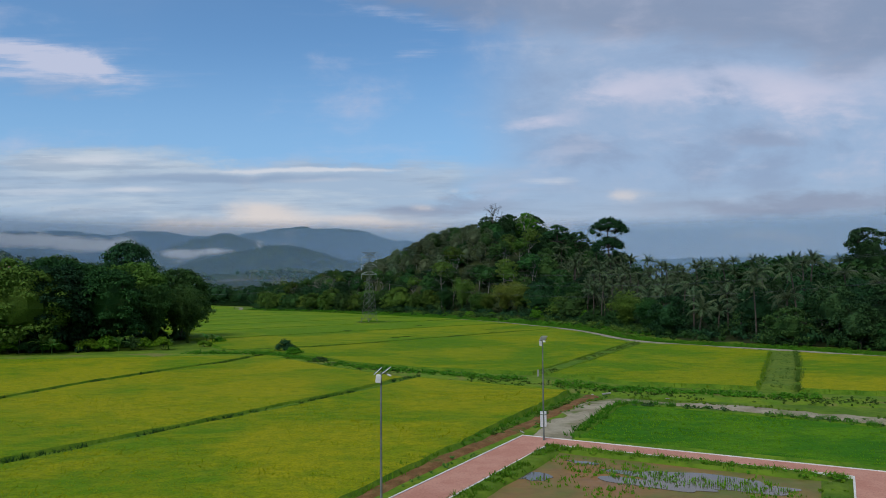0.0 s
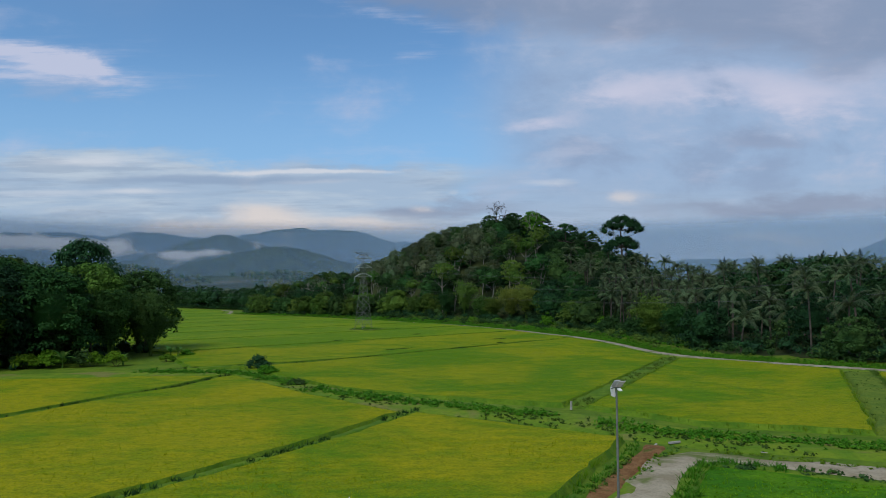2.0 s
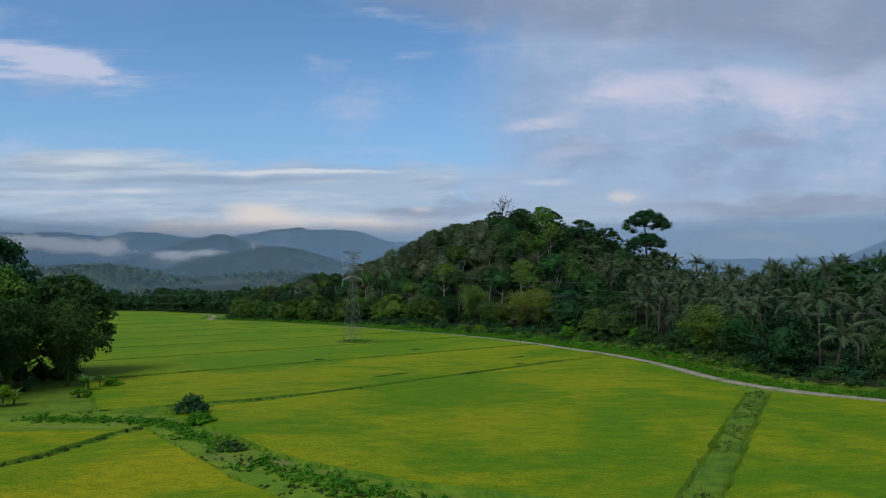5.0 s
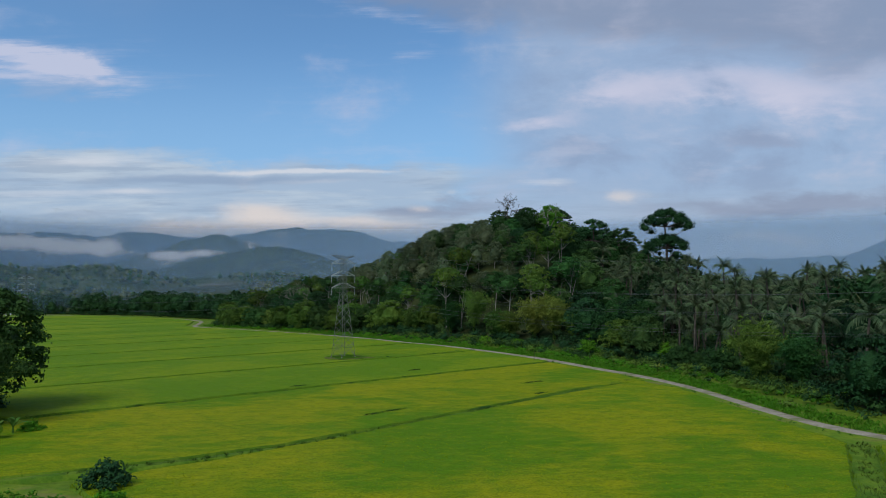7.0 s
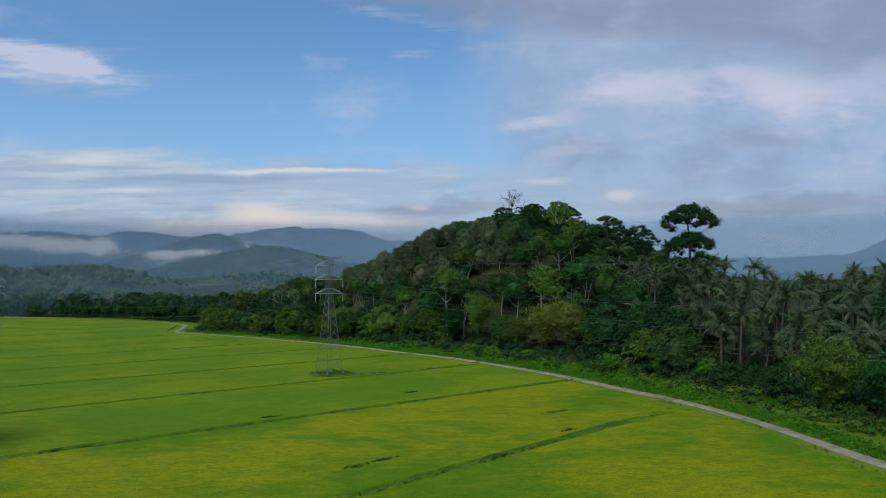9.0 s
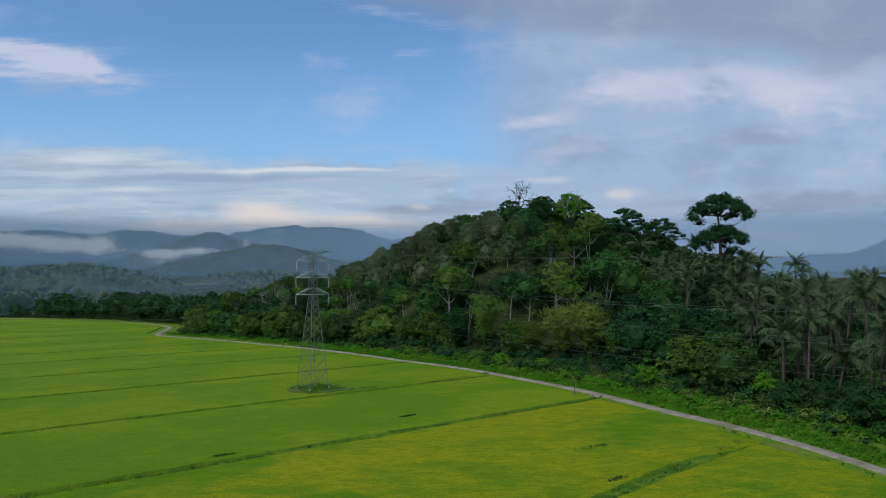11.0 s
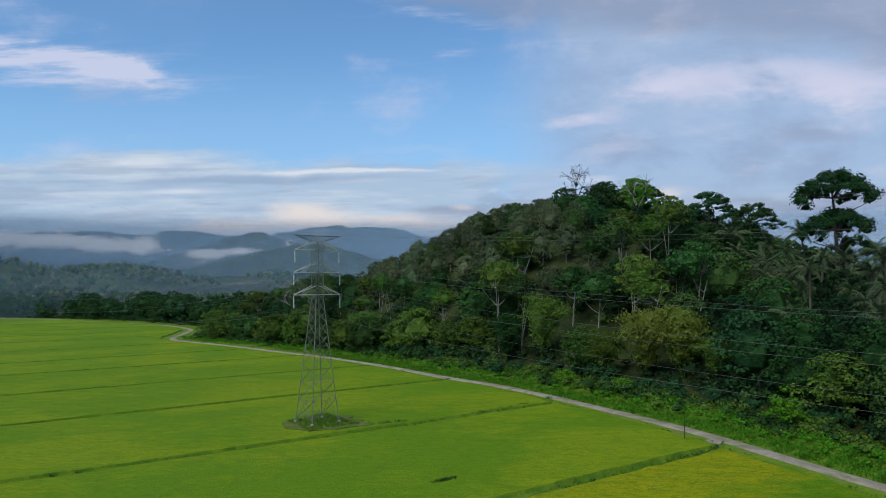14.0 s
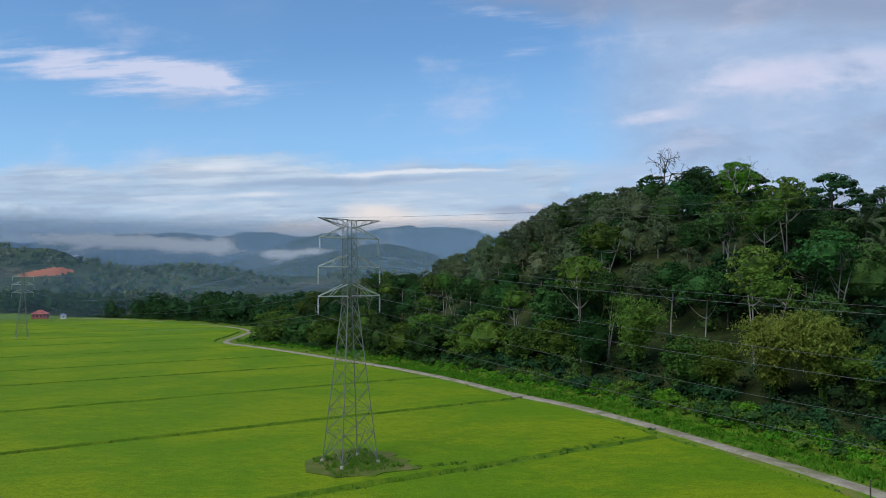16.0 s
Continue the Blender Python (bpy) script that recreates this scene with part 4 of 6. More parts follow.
def pylon(at):
    """A lattice tower: local x lies along the arms, y along the wires."""
    ob = thing("power_pylon", "galvanised steel lattice power pylon with three pairs of arms", "pylon", at, "power pylons")
    corners = ((-1, -1), (1, -1), (1, 1), (-1, 1))
    for sx, sy in corners:
        bm = bmesh.new()
        for z0, z1 in ((0.25, WAIST), (WAIST, TOP)):
            h0, h1 = half_at(z0), half_at(z1)
            bar(bm, (sx * h0, sy * h0, z0), (sx * h1, sy * h1, z1), 0.085 if z0 < 1 else 0.07)
        part("leg", bm, STEEL, ob)
        bm = bmesh.new()
        bmesh.ops.create_cone(bm, cap_ends=True, segments=12, radius1=0.24, radius2=0.16, depth=0.4, matrix=pose(sx * BASE_HALF, sy * BASE_HALF, 0.1))
        part("footing", bm, CONCRETE, ob, "pale concrete footing")
    levels = [0.4, 3.0, 5.2, 7.4, 9.4, 11.2, 12.8, 14.2, 15.6, 16.4, 17.4, 18.3, 19.3, 20.3, 21.3, 22.2, 23.1, 24.0]
    for i in range(4):
        (ax, ay), (bx, by) = corners[i], corners[(i + 1) % 4]
        for z0, z1 in zip(levels[:-1], levels[1:]):
            h0, h1 = half_at(z0), half_at(z1)
            bm = bmesh.new()
            w = 0.038 if z0 < WAIST else 0.032
            bar(bm, (ax * h0, ay * h0, z0), (bx * h1, by * h1, z1), w)
            bar(bm, (bx * h0, by * h0, z0), (ax * h1, ay * h1, z1), w)
            if z0 in (3.0, 5.2, 15.6, 19.3, 22.2):
                bar(bm, (ax * h0, ay * h0, z0), (bx * h0, by * h0, z0), w)
            if z0 == 0.4:
                m0 = (np.array((ax, ay)) + np.array((bx, by))) / 2 * h1
                bar(bm, (ax * h0, ay * h0, z0), (m0[0], m0[1], z1), w)
                bar(bm, (bx * h0, by * h0, z0), (m0[0], m0[1], z1), w)
            part("lattice_panel", bm, STEEL, ob)
    for z, out in zip(ARM_Z, ARM_OUT):
        for s in (-1, 1):
            hb = half_at(z)
            bm = bmesh.new()
            for sy in (-1, 1):
                bar(bm, (s * hb, sy * hb, z), (s * out, 0, z), 0.10)
                bar(bm, (s * hb, sy * hb, z + 1.15), (s * out, 0, z + 0.03), 0.08)
                bar(bm, (s * (hb + 1.6), sy * hb * 0.45, z), (s * (hb + 0.8), sy * hb * 0.7, z + 0.8), 0.05)
            bar(bm, (s * (hb + 1.6), -hb * 0.5, z), (s * (hb + 1.6), hb * 0.5, z), 0.05)
            part("crossarm", bm, ARM_STEEL, ob)
            bm = bmesh.new()
            for j in range(10):
                bmesh.ops.create_cone(bm, cap_ends=True, segments=10, radius1=0.10, radius2=0.05, depth=0.11, matrix=pose(s * out, 0, z - 0.22 - 0.15 * j))
            bmesh.ops.create_cone(bm, cap_ends=True, segments=6, radius1=0.025, radius2=0.025, depth=1.75, matrix=pose(s * out, 0, z - 0.88))
            part("insulator", bm, GLASS_INSULATOR, ob, "string of pale insulator discs")
    for s in (-1, 1):
        bm = bmesh.new()
        for sy in (-1, 1):
            bar(bm, (s * TOP_HALF, sy * TOP_HALF, TOP - 0.75), (s * 3.5, 0, TOP + 0.1), 0.07)
            bar(bm, (s * TOP_HALF, sy * TOP_HALF, TOP), (s * 3.5, 0, TOP + 0.1), 0.07)
            for t in (0.3, 0.6):
                a = Vector((s * TOP_HALF, sy * TOP_HALF, TOP - 0.75)).lerp((s * 3.5, 0, TOP + 0.1), t)
                b = Vector((s * TOP_HALF, sy * TOP_HALF, TOP)).lerp((s * 3.5, 0, TOP + 0.1), t + 0.15)
                bar(bm, a, b, 0.05)
        part("earth_wire_arm", bm, STEEL, ob)
    bm = bmesh.new()
    bar(bm, (-TOP_HALF, 0, TOP), (TOP_HALF, 0, TOP), 0.07)
    bar(bm, (0, -TOP_HALF, TOP), (0, TOP_HALF, TOP), 0.07)
    part("top_frame", bm, STEEL, ob)
    return ob


PYLON_A, PYLON_B, PYLON_C = (-25.3, 251.0), (-195.2, 417.0), (104.0, 131.0)
arm_turn = math.degrees(math.atan2(PYLON_A[1] - PYLON_B[1], PYLON_A[0] - PYLON_B[0])) + 90
first = pylon(pose(*PYLON_A, 0.55, 0, 0, arm_turn))
copy_thing(first, pose(*PYLON_B, 0.55, 0, 0, arm_turn))
copy_thing(first, pose(*PYLON_C, float(height(*PYLON_C)), 0, 0, arm_turn))


def wire(a, b, sag, name="power_line", r=0.026):
    t = np.linspace(0, 1, 40)[:, None]
    p = np.array(a) * (1 - t) + np.array(b) * t
    p[:, 2] -= (4 * sag * t * (1 - t))[:, 0]
    v, f = tube(p, np.full(40, r), 5)
    ob = new(name, raw_mesh(name, v, f, WIRE, True))
    tagged(ob, "sagging grey power line between the pylons", "power line", "power lines")


ax = np.array((math.cos(radians(arm_turn)), math.sin(radians(arm_turn))))
for a, b in ((PYLON_B, PYLON_A), (PYLON_A, PYLON_C)):
    za, zb = [0.55 if p != PYLON_C else float(height(*p)) for p in (a, b)]
    for z, out in [(z - 1.75, o) for z, o in zip(ARM_Z, ARM_OUT)] + [(TOP + 0.1, 3.5)]:
        for s in (-1, 1):
            p, q = np.array(a) + ax * s * out, np.array(b) + ax * s * out
            wire((*p, z + za), (*q, z + zb), 5.6 if z < TOP else 3.6, r=0.012 if z < TOP else 0.008)
# weedy mound the tower stands on
plot("pylon_mound", [(-30.2, 251.3), (-28.6, 247.2), (-25.0, 244.2), (-21.5, 246.0), (-18.5, 249.5), (-20.2, 253.4), (-25.4, 257.4), (-28.6, 254.4)], 0.60, EARTH, "weedy brown earth mound under the pylon", "mound", ragged=1.1, kind="structure", each=1.0)
pts = scatter(rng, [(-29.5, 251.3), (-25.0, 245), (-19.5, 249.8), (-25.4, 256.8)], 8.0)
blades("mound_grass", pts, 0.62, 0.28, LEAF_WEED, "rank grass on the pylon mound", "grass", 91, per=4, wide=0.04, lean=0.7)


def post(x, y, tall, mat, label, r=0.06):
    bm = bmesh.new()
    bmesh.ops.create_cone(bm, cap_ends=True, segments=10, radius1=r, radius2=r * 0.85, depth=tall, matrix=pose(0, 0, tall / 2, 1.5, 1, 0))
    ob = part("marker_post", bm, mat)
    ob.matrix_basis = pose(x, y, 0.1)
    tagged(ob, label, "post")


post(18.7, 241.6, 2.6, BARK, "weathered timber post beside the track")

# bare and weedy spots in the rice
for k, (x, y, rx, ry, label) in enumerate(((21.0, 241.0, 2.6, 1.0, "pale bare soil where a bund meets the track"), (-12.2, 297.6, 2.2, 0.9, "pale bare soil beside the gravel track"))):
    ring = [(x + rx * math.cos(t) * 0.766 - ry * math.sin(t) * 0.643, y + rx * math.cos(t) * 0.643 + ry * math.sin(t) * 0.766) for t in np.linspace(0, 2 * math.pi, 14, endpoint=False)]
    plot("bare_soil", ring, 0.20 + 0.02 * k, GRAVEL, label, "soil", seed=120 + k, ragged=0.5, kind="structure", each=1.0)
for k, (x, y, rx, ry) in enumerate(((-11.0, 173.4, 1.5, 0.5), (-8.6, 176.0, 1.6, 0.25), (13.6, 203.4, 2.4, 0.5), (-7.5, 223.8, 1.3, 0.25), (3.5, 177.6, 1.6, 0.5), (13.0, 190.5, 1.2, 0.35), (-26.0, 201.5, 1.2, 0.3))):
    q = rng.normal(size=(46, 2)) * np.array([rx, ry]) * 0.55
    at = np.array([x, y]) + q[:, :1] * AL + q[:, 1:] * AC
    blades("weed_tuft", at, 0.42, 0.24, LEAF_MID, "dark weeds in a thin spot of the rice", "weeds", 130 + k, per=4, wide=0.06, lean=0.6)
post(13.2, 100.4, 0.9, CONCRETE, "short white concrete marker at a field corner", 0.14)


# ---- trees ----
def crown_spots(g, n, h0, h1, spread, shape="round", lump=(0.13, 0.27)):
    """Centres and radii of leafy clumps that make up an uneven crown."""
    t = g.uniform(0, 1, n)
    a = g.uniform(0, 2 * np.pi, n)
    if shape == "umbrella":
        k = np.sqrt(g.uniform(0.02, 1, n))
        z = h1 - (h1 - h0) * (0.12 + 0.75 * k ** 2 * g.uniform(0.6, 1.0, n))
        rad = spread * k
    elif shape == "tall":
        z = h0 + (h1 - h0) * t
        rad = spread * np.sqrt(np.clip(1 - (2 * t - 0.85) ** 2, 0.05, 1)) * np.sqrt(g.uniform(0.4, 1, n))
    else:
        z = h0 + (h1 - h0) * t ** 0.8
        rad = spread * np.sqrt(np.clip(1 - (1.75 * t ** 0.8 - 0.75) ** 2, 0.04, 1)) * np.sqrt(g.uniform(0.45, 1, n))
    lop = 1 + 0.25 * np.sin(a + g.uniform(0, 6))
    c = np.column_stack([np.cos(a) * rad * lop, np.sin(a) * rad * lop, z])
    return c, spread * g.uniform(*lump, n)


def tree_arrays(seed, h, spread, clear, shape, clumps, count, leaf, flat=0.7, limbs=8, girth=0.02, forks=1, hull=0.56):
    """Trunk with limbs, and crown, as arrays, the foot at the origin."""
    g = np.random.default_rng(seed)
    c, r = crown_spots(g, clumps, h * clear, h * 0.93, spread, shape)
    pieces = []
    for k in range(forks):
        lean = g.normal(size=2) * h * (0.03 if forks == 1 else 0.10)
        s = np.linspace(0, 1, 6)
        p = np.column_stack([lean[0] * s ** 1.6, lean[1] * s ** 1.6, -0.4 + (h * 0.84 + 0.4) * s])
        pieces.append(tube(p, h * girth * (1.25 - 0.95 * s) * (1 if forks == 1 else 0.7), 7))
        for i in g.permutation(clumps)[:limbs]:
            q = int(np.clip(np.searchsorted(p[:, 2], c[i, 2] * 0.72), 1, 4))
            a, b = p[q], c[i]
            m = (a + b) / 2 + np.array([0, 0, -0.05 * h])
            u = np.linspace(0, 1, 5)[:, None]
            pieces.append(tube((1 - u) ** 2 * a + 2 * u * (1 - u) * m + u ** 2 * b, h * girth * np.linspace(0.5, 0.12, 5), 5))
    return joined(pieces), clump_leaves(g, c, r, count, leaf, flat, 0.68, 0.5, 0.0 if shape == "umbrella" else hull)


def put_tree(name, arrays, mat, bark, label, category, at, group):
    ob = thing(name, label, category, at, group)
    (tv, tf), (lv, lf) = arrays
    raw_part("trunk", tv, tf, bark, ob, smooth=True)
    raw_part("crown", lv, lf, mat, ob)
    return ob


def spot(x, y, scale=1.0, turn=0.0, tall=1.0, sink=0.0):
    return pose(x, y, float(height(x, y)) - sink, 0, 0, turn) @ Matrix.Diagonal((scale, scale, scale * tall, 1))


KINDS = {
    # name: seeds, height, spread, clear, shape, clumps, leaves per m2, leaf, flat, limbs, girth, forks, leaf material, bark, label
    "broadleaf_tree": [(s, 12.5, 4.7, 0.16, "round", 100, 29, 0.52, 0.72, 6, 0.014, 1, m, BARK, l) for s, m, l in (
        (1, LEAF_DARK, "dark green broad-crowned forest tree"), (2, LEAF_DARK, "dense dark green forest tree"), (3, LEAF_MID, "mid-green rounded forest tree"), (4, LEAF_MID, "leafy mid-green forest tree"))],
    "hill_tree": [(s, 10.0, 3.7, 0.12, "round", 80, 32, 0.43, 0.85, 5, 0.010, 1, m, PALE_BARK, l) for s, m, l in (
        (11, LEAF_GREY, "grey-green thin-leaved plantation tree"), (12, LEAF_GREY, "grey-green slim tree on the hillside"), (13, LEAF_MID, "slim mid-green tree on the hillside"))],
    "slender_tree": [(s, 17.0, 3.9, 0.60, "round", 66, 34, 0.48, 0.6, 8, 0.0105, 2, m, PALE_BARK, l) for s, m, l in (
        (21, LEAF_LIGHT, "slender pale-trunked tree with a light green crown"), (22, LEAF_OLIVE, "slender pale-trunked tree with an olive crown"), (23, LEAF_MID, "slender pale-trunked tree with a mid-green crown"))],
    "bushy_tree": [(s, 8.8, 4.6, 0.04, "round", 104, 34, 0.46, 0.8, 4, 0.012, 2, m, BARK, l) for s, m, l in (
        (31, LEAF_MID, "bushy mid-green tree leafy down to the ground"), (32, LEAF_OLIVE, "bushy olive-green tree at the forest edge"), (33, LEAF_LIGHT, "bushy light green tree at the forest edge"), (34, LEAF_DARK, "bushy dark green tree at the forest edge"))],
    "grove_tree": [(s, 13.8, 6.0, 0.12, "round", 165, 32, 0.48, 0.75, 9, 0.012, 2, m, BARK, l) for s, m, l in (
        (41, LEAF_MID, "large dense mid-green tree of the grove"), (42, LEAF_OLIVE, "large feathery olive-green tree of the grove"), (43, LEAF_DARK, "large dense dark green tree of the grove"))],
}
ARRAYS = {k: [tree_arrays(*v[:12]) for v in vs] for k, vs in KINDS.items()}
FIRST = {}


def another(first, at):
    """A copy of a planted thing at the pose and size at."""
    return copy_thing(first, at @ Matrix.Diagonal([1 / v for v in first.scale] + [1]))


def plant(kind, i, at, group):
    key = (kind, i)
    if key in FIRST:
        return another(FIRST[key], at)
    v = KINDS[kind][i]
    FIRST[key] = put_tree(kind, ARRAYS[kind][i], v[12], v[13], v[14], "tree", at, group)
    return FIRST[key]


def palm_arrays(seed, trunk, fronds, length, pairs=19):
    """A ringed trunk, and feather fronds that rise, arch over and hang, each with drooping leaflets."""
    g = np.random.default_rng(seed)
    s = np.linspace(0, 1, 7)
    bend = g.normal(size=2) * 0.5
    p = np.column_stack([bend[0] * s ** 2, bend[1] * s ** 2, -0.4 + (trunk + 0.4) * s])
    tr = tube(p, 0.22 - 0.06 * s, 8)
    top = p[-1]
    fronds_made = []
    for k in range(fronds):
        a = k * 2.4 + g.uniform(-0.3, 0.3)
        up = 1.42 - 1.25 * (k / fronds) ** 0.8 + g.uniform(-0.12, 0.12)
        ln = length * g.uniform(0.85, 1.1) * (0.8 if k < 3 else 1.0)
        t = np.linspace(0, 1, pairs + 1)
        bow = up - (0.75 + 0.75 * math.cos(up)) * t ** 1.4 * g.uniform(0.9, 1.2)
        r = np.concatenate([[0], np.cumsum(np.cos(bow[1:]))]) * ln / pairs
        z = np.concatenate([[0], np.cumsum(np.sin(bow[1:]))]) * ln / pairs
        mid = top + np.column_stack([np.cos(a) * r, np.sin(a) * r, z])
        pieces = [tube(mid[::4], np.linspace(0.06, 0.015, len(mid[::4])), 4)]
        d = np.gradient(mid, axis=0)
        d /= np.linalg.norm(d, axis=1)[:, None]
        side = np.tile([-math.sin(a), math.cos(a), 0.0], (pairs + 1, 1))
        for sg in (-1, 1):
            q = mid[2:]
            m = len(q)
            w = ln * 0.21 * (np.sin(np.pi * np.clip(t[2:] * 0.80 + 0.16, 0, 1)) + 0.10)[:, None] * g.uniform(0.75, 1.15, (m, 1))
            tip = q + side[2:] * sg * w * 0.80 + d[2:] * w * 0.45 + np.array([0, 0, -1]) * w * g.uniform(0.35, 0.85, (m, 1))
            half = d[2:] * ln * 0.023
            v = np.stack([q - half, q + half, tip + half * 0.35, tip - half * 0.35], 1).reshape(-1, 3)
            pieces.append((v, np.arange(len(v)).reshape(-1, 4)))
        fronds_made.append(joined(pieces))
    return tr, fronds_made


PALMS = [(5, 8.6, 12, 4.0), (6, 10.6, 12, 3.8), (7, 7.0, 13, 4.3), (8, 5.2, 13, 4.3), (9, 15.5, 17, 3.3)]
PALM_ARRAYS = [palm_arrays(*p) for p in PALMS]
PALM_LABEL = ("grey-green feather palm in the forest", "tall feather palm rising from the forest", "broad drooping feather palm", "low feather palm with long arching fronds", "very tall slender palm standing above the forest")


def plant_palm(i, at):
    key = ("palm", i)
    if key in FIRST:
        return another(FIRST[key], at)
    tr, made = PALM_ARRAYS[i]
    ob = thing("palm_tree", PALM_LABEL[i], "palm", at, "forest palms")
    raw_part("trunk", *tr, BARK, ob, smooth=True)
    for fr in made:
        raw_part("frond", *fr, LEAF_PALM, ob)
    FIRST[key] = ob
    return ob


def bamboo(at, seed, h, spread, mat, label, culms=34):
    g = np.random.default_rng(seed)
    ob = thing("bamboo_clump", label, "bamboo", at, "bamboo at the forest edge")
    stems, cs, ns = [], [], []
    for k in range(culms):
        a, out = g.uniform(0, 2 * np.pi), g.uniform(0.25, 1.0) * spread
        hh = h * g.uniform(0.7, 1.05) * (1.05 - 0.28 * out / spread)
        t = np.linspace(0, 1, 9)
        r = 0.5 * g.uniform(0.2, 1) + out * t ** 2.2
        z = hh * np.sin(np.clip(t * 1.75, 0, 1.75)) * 1.0
        p = np.column_stack([np.cos(a) * r, np.sin(a) * r, z - 0.2])
        stems.append(tube(p, 0.06 - 0.045 * t, 4))
        n = 160
        u = g.uniform(0.22, 1.0, n)
        q = np.column_stack([np.interp(u, t, p[:, j]) for j in range(3)]) + g.normal(size=(n, 3)) * np.array([0.75, 0.75, 0.55])
        cs.append(q)
        ns.append(np.column_stack([np.cos(a) + g.normal(size=n) * 0.7, np.sin(a) + g.normal(size=n) * 0.7, 0.7 + g.normal(size=n) * 0.4]))
    for s in stems:
        raw_part("culm", *s, LEAF_OLIVE, ob, smooth=True)
    q = np.concatenate(cs)
    q = q[g.permutation(len(q))[:150]]
    body = clump_leaves(g, q, g.uniform(0.55, 1.05, len(q)), 34, 0.34, 0.8, 0.45, 0.45)
    raw_part("foliage", *joined([leaves(g, np.concatenate(cs), np.concatenate(ns), 0.46, 0.34, 0.3), body]), mat, ob)
    return ob


def shrub(at, seed, r, h, mat, label, leaf=0.36, group="shrubs at the field edge", name="shrub"):
    g = np.random.default_rng(seed)
    n = int(12 + 8 * r)
    a, k = g.uniform(0, 2 * np.pi, n), np.sqrt(g.uniform(0, 1, n))
    c = np.column_stack([np.cos(a) * k * r * 0.8, np.sin(a) * k * r * 0.8, h * (0.25 + 0.55 * g.uniform(0.2, 1, n) * (1.1 - k ** 2))])
    ob = thing(name, label, "shrub", at, group)
    stems = []
    for i in range(4):
        u = np.linspace(0, 1, 4)[:, None]
        stems.append(tube(np.array([[0, 0, -0.2]]) * (1 - u) + c[i] * u, np.linspace(0.06, 0.02, 4), 5))
    for s in stems:
        raw_part("stem", *s, BARK, ob)
    raw_part("foliage", *clump_leaves(g, c, r * g.uniform(0.26, 0.42, n), 95 / max(r, 1), leaf * 0.82, 0.8, 0.7, 0.45), mat, ob)
    return ob


def banana(at, seed, tall, count, mat, label, name="banana_plant", width=0.32):
    """A stem with large arching leaf blades, each a part."""
    g = np.random.default_rng(seed)
    ob = thing(name, label, "banana plant" if name == "banana_plant" else "plant", at, "broad-leaved plants")
    s = np.linspace(0, 1, 4)
    raw_part("stem", *tube(np.column_stack([0 * s, 0 * s, tall * 0.5 * s - 0.1]), 0.16 - 0.08 * s, 8), LEAF_OLIVE, ob, smooth=True)
    for k in range(count):
        a, up, ln = k * 2.4 + g.uniform(-0.3, 0.3), g.uniform(0.45, 1.35), tall * g.uniform(0.55, 0.85)
        t = np.linspace(0, 1, 8)
        r, z = ln * math.cos(up) * t + 0.05, tall * 0.45 + ln * (math.sin(up) * t - 0.45 * t ** 2.2)
        w = width * ln * 0.42 * np.sin(np.pi * np.clip(0.06 + 0.92 * t, 0, 1)) ** 0.7
        d, sd = np.array([math.cos(a), math.sin(a)]), np.array([-math.sin(a), math.cos(a)])
        rows = [np.column_stack([r[:, None] * d + sg * w[:, None] * sd, z - abs(sg) * 0.18 * w]) for sg in (-1, 0, 1)]
        v = np.stack(rows, 1).reshape(-1, 3)
        i = (np.arange(7)[:, None] * 3 + np.arange(2)[None]).ravel()
        raw_part("leaf", v, np.stack([i, i + 3, i + 4, i + 1], 1), mat, ob, smooth=True)
    return ob


# specimen trees
def emergent_tree(at):
    g = np.random.default_rng(77)
    ob = thing("emergent_tree", "tall dark rainforest tree with two tiers of crown", "tree", at)
    h = 31.0
    s = np.linspace(0, 1, 9)
    p = np.column_stack([0.8 * np.sin(s * 3), 0.4 * s, -0.5 + h * 0.93 * s])
    pieces, cs, rs = [tube(p, 0.62 * (1.1 - 0.85 * s), 9)], [], []
    for z0, z1, sp, n, dx in ((21.6, 31.0, 8.0, 82, 0.3), (13.8, 22.6, 7.2, 92, 1.4), (9.0, 16.5, 5.0, 56, 5.2)):
        c, r = crown_spots(g, n, z0, z1, sp, "umbrella")
        c[:, 0] += dx
        cs.append(c)
        rs.append(r)
        for i in range(0, n, 6):
            a = p[int(np.clip(np.searchsorted(p[:, 2], c[i, 2] - 3.5 - g.uniform(0, 2.5)), 1, 8))]
            u = np.linspace(0, 1, 6)[:, None]
            m = (a + c[i]) / 2 + np.array([0, 0, -0.8])
            pieces.append(tube((1 - u) ** 2 * a + 2 * u * (1 - u) * m + u ** 2 * c[i], np.linspace(0.20, 0.04, 6), 5))
    raw_part("trunk", *joined(pieces), BARK, ob, smooth=True)
    raw_part("crown", *clump_leaves(g, np.concatenate(cs), np.concatenate(rs), 26, 0.52, 0.9, 0.6, 0.45), LEAF_DARK, ob)


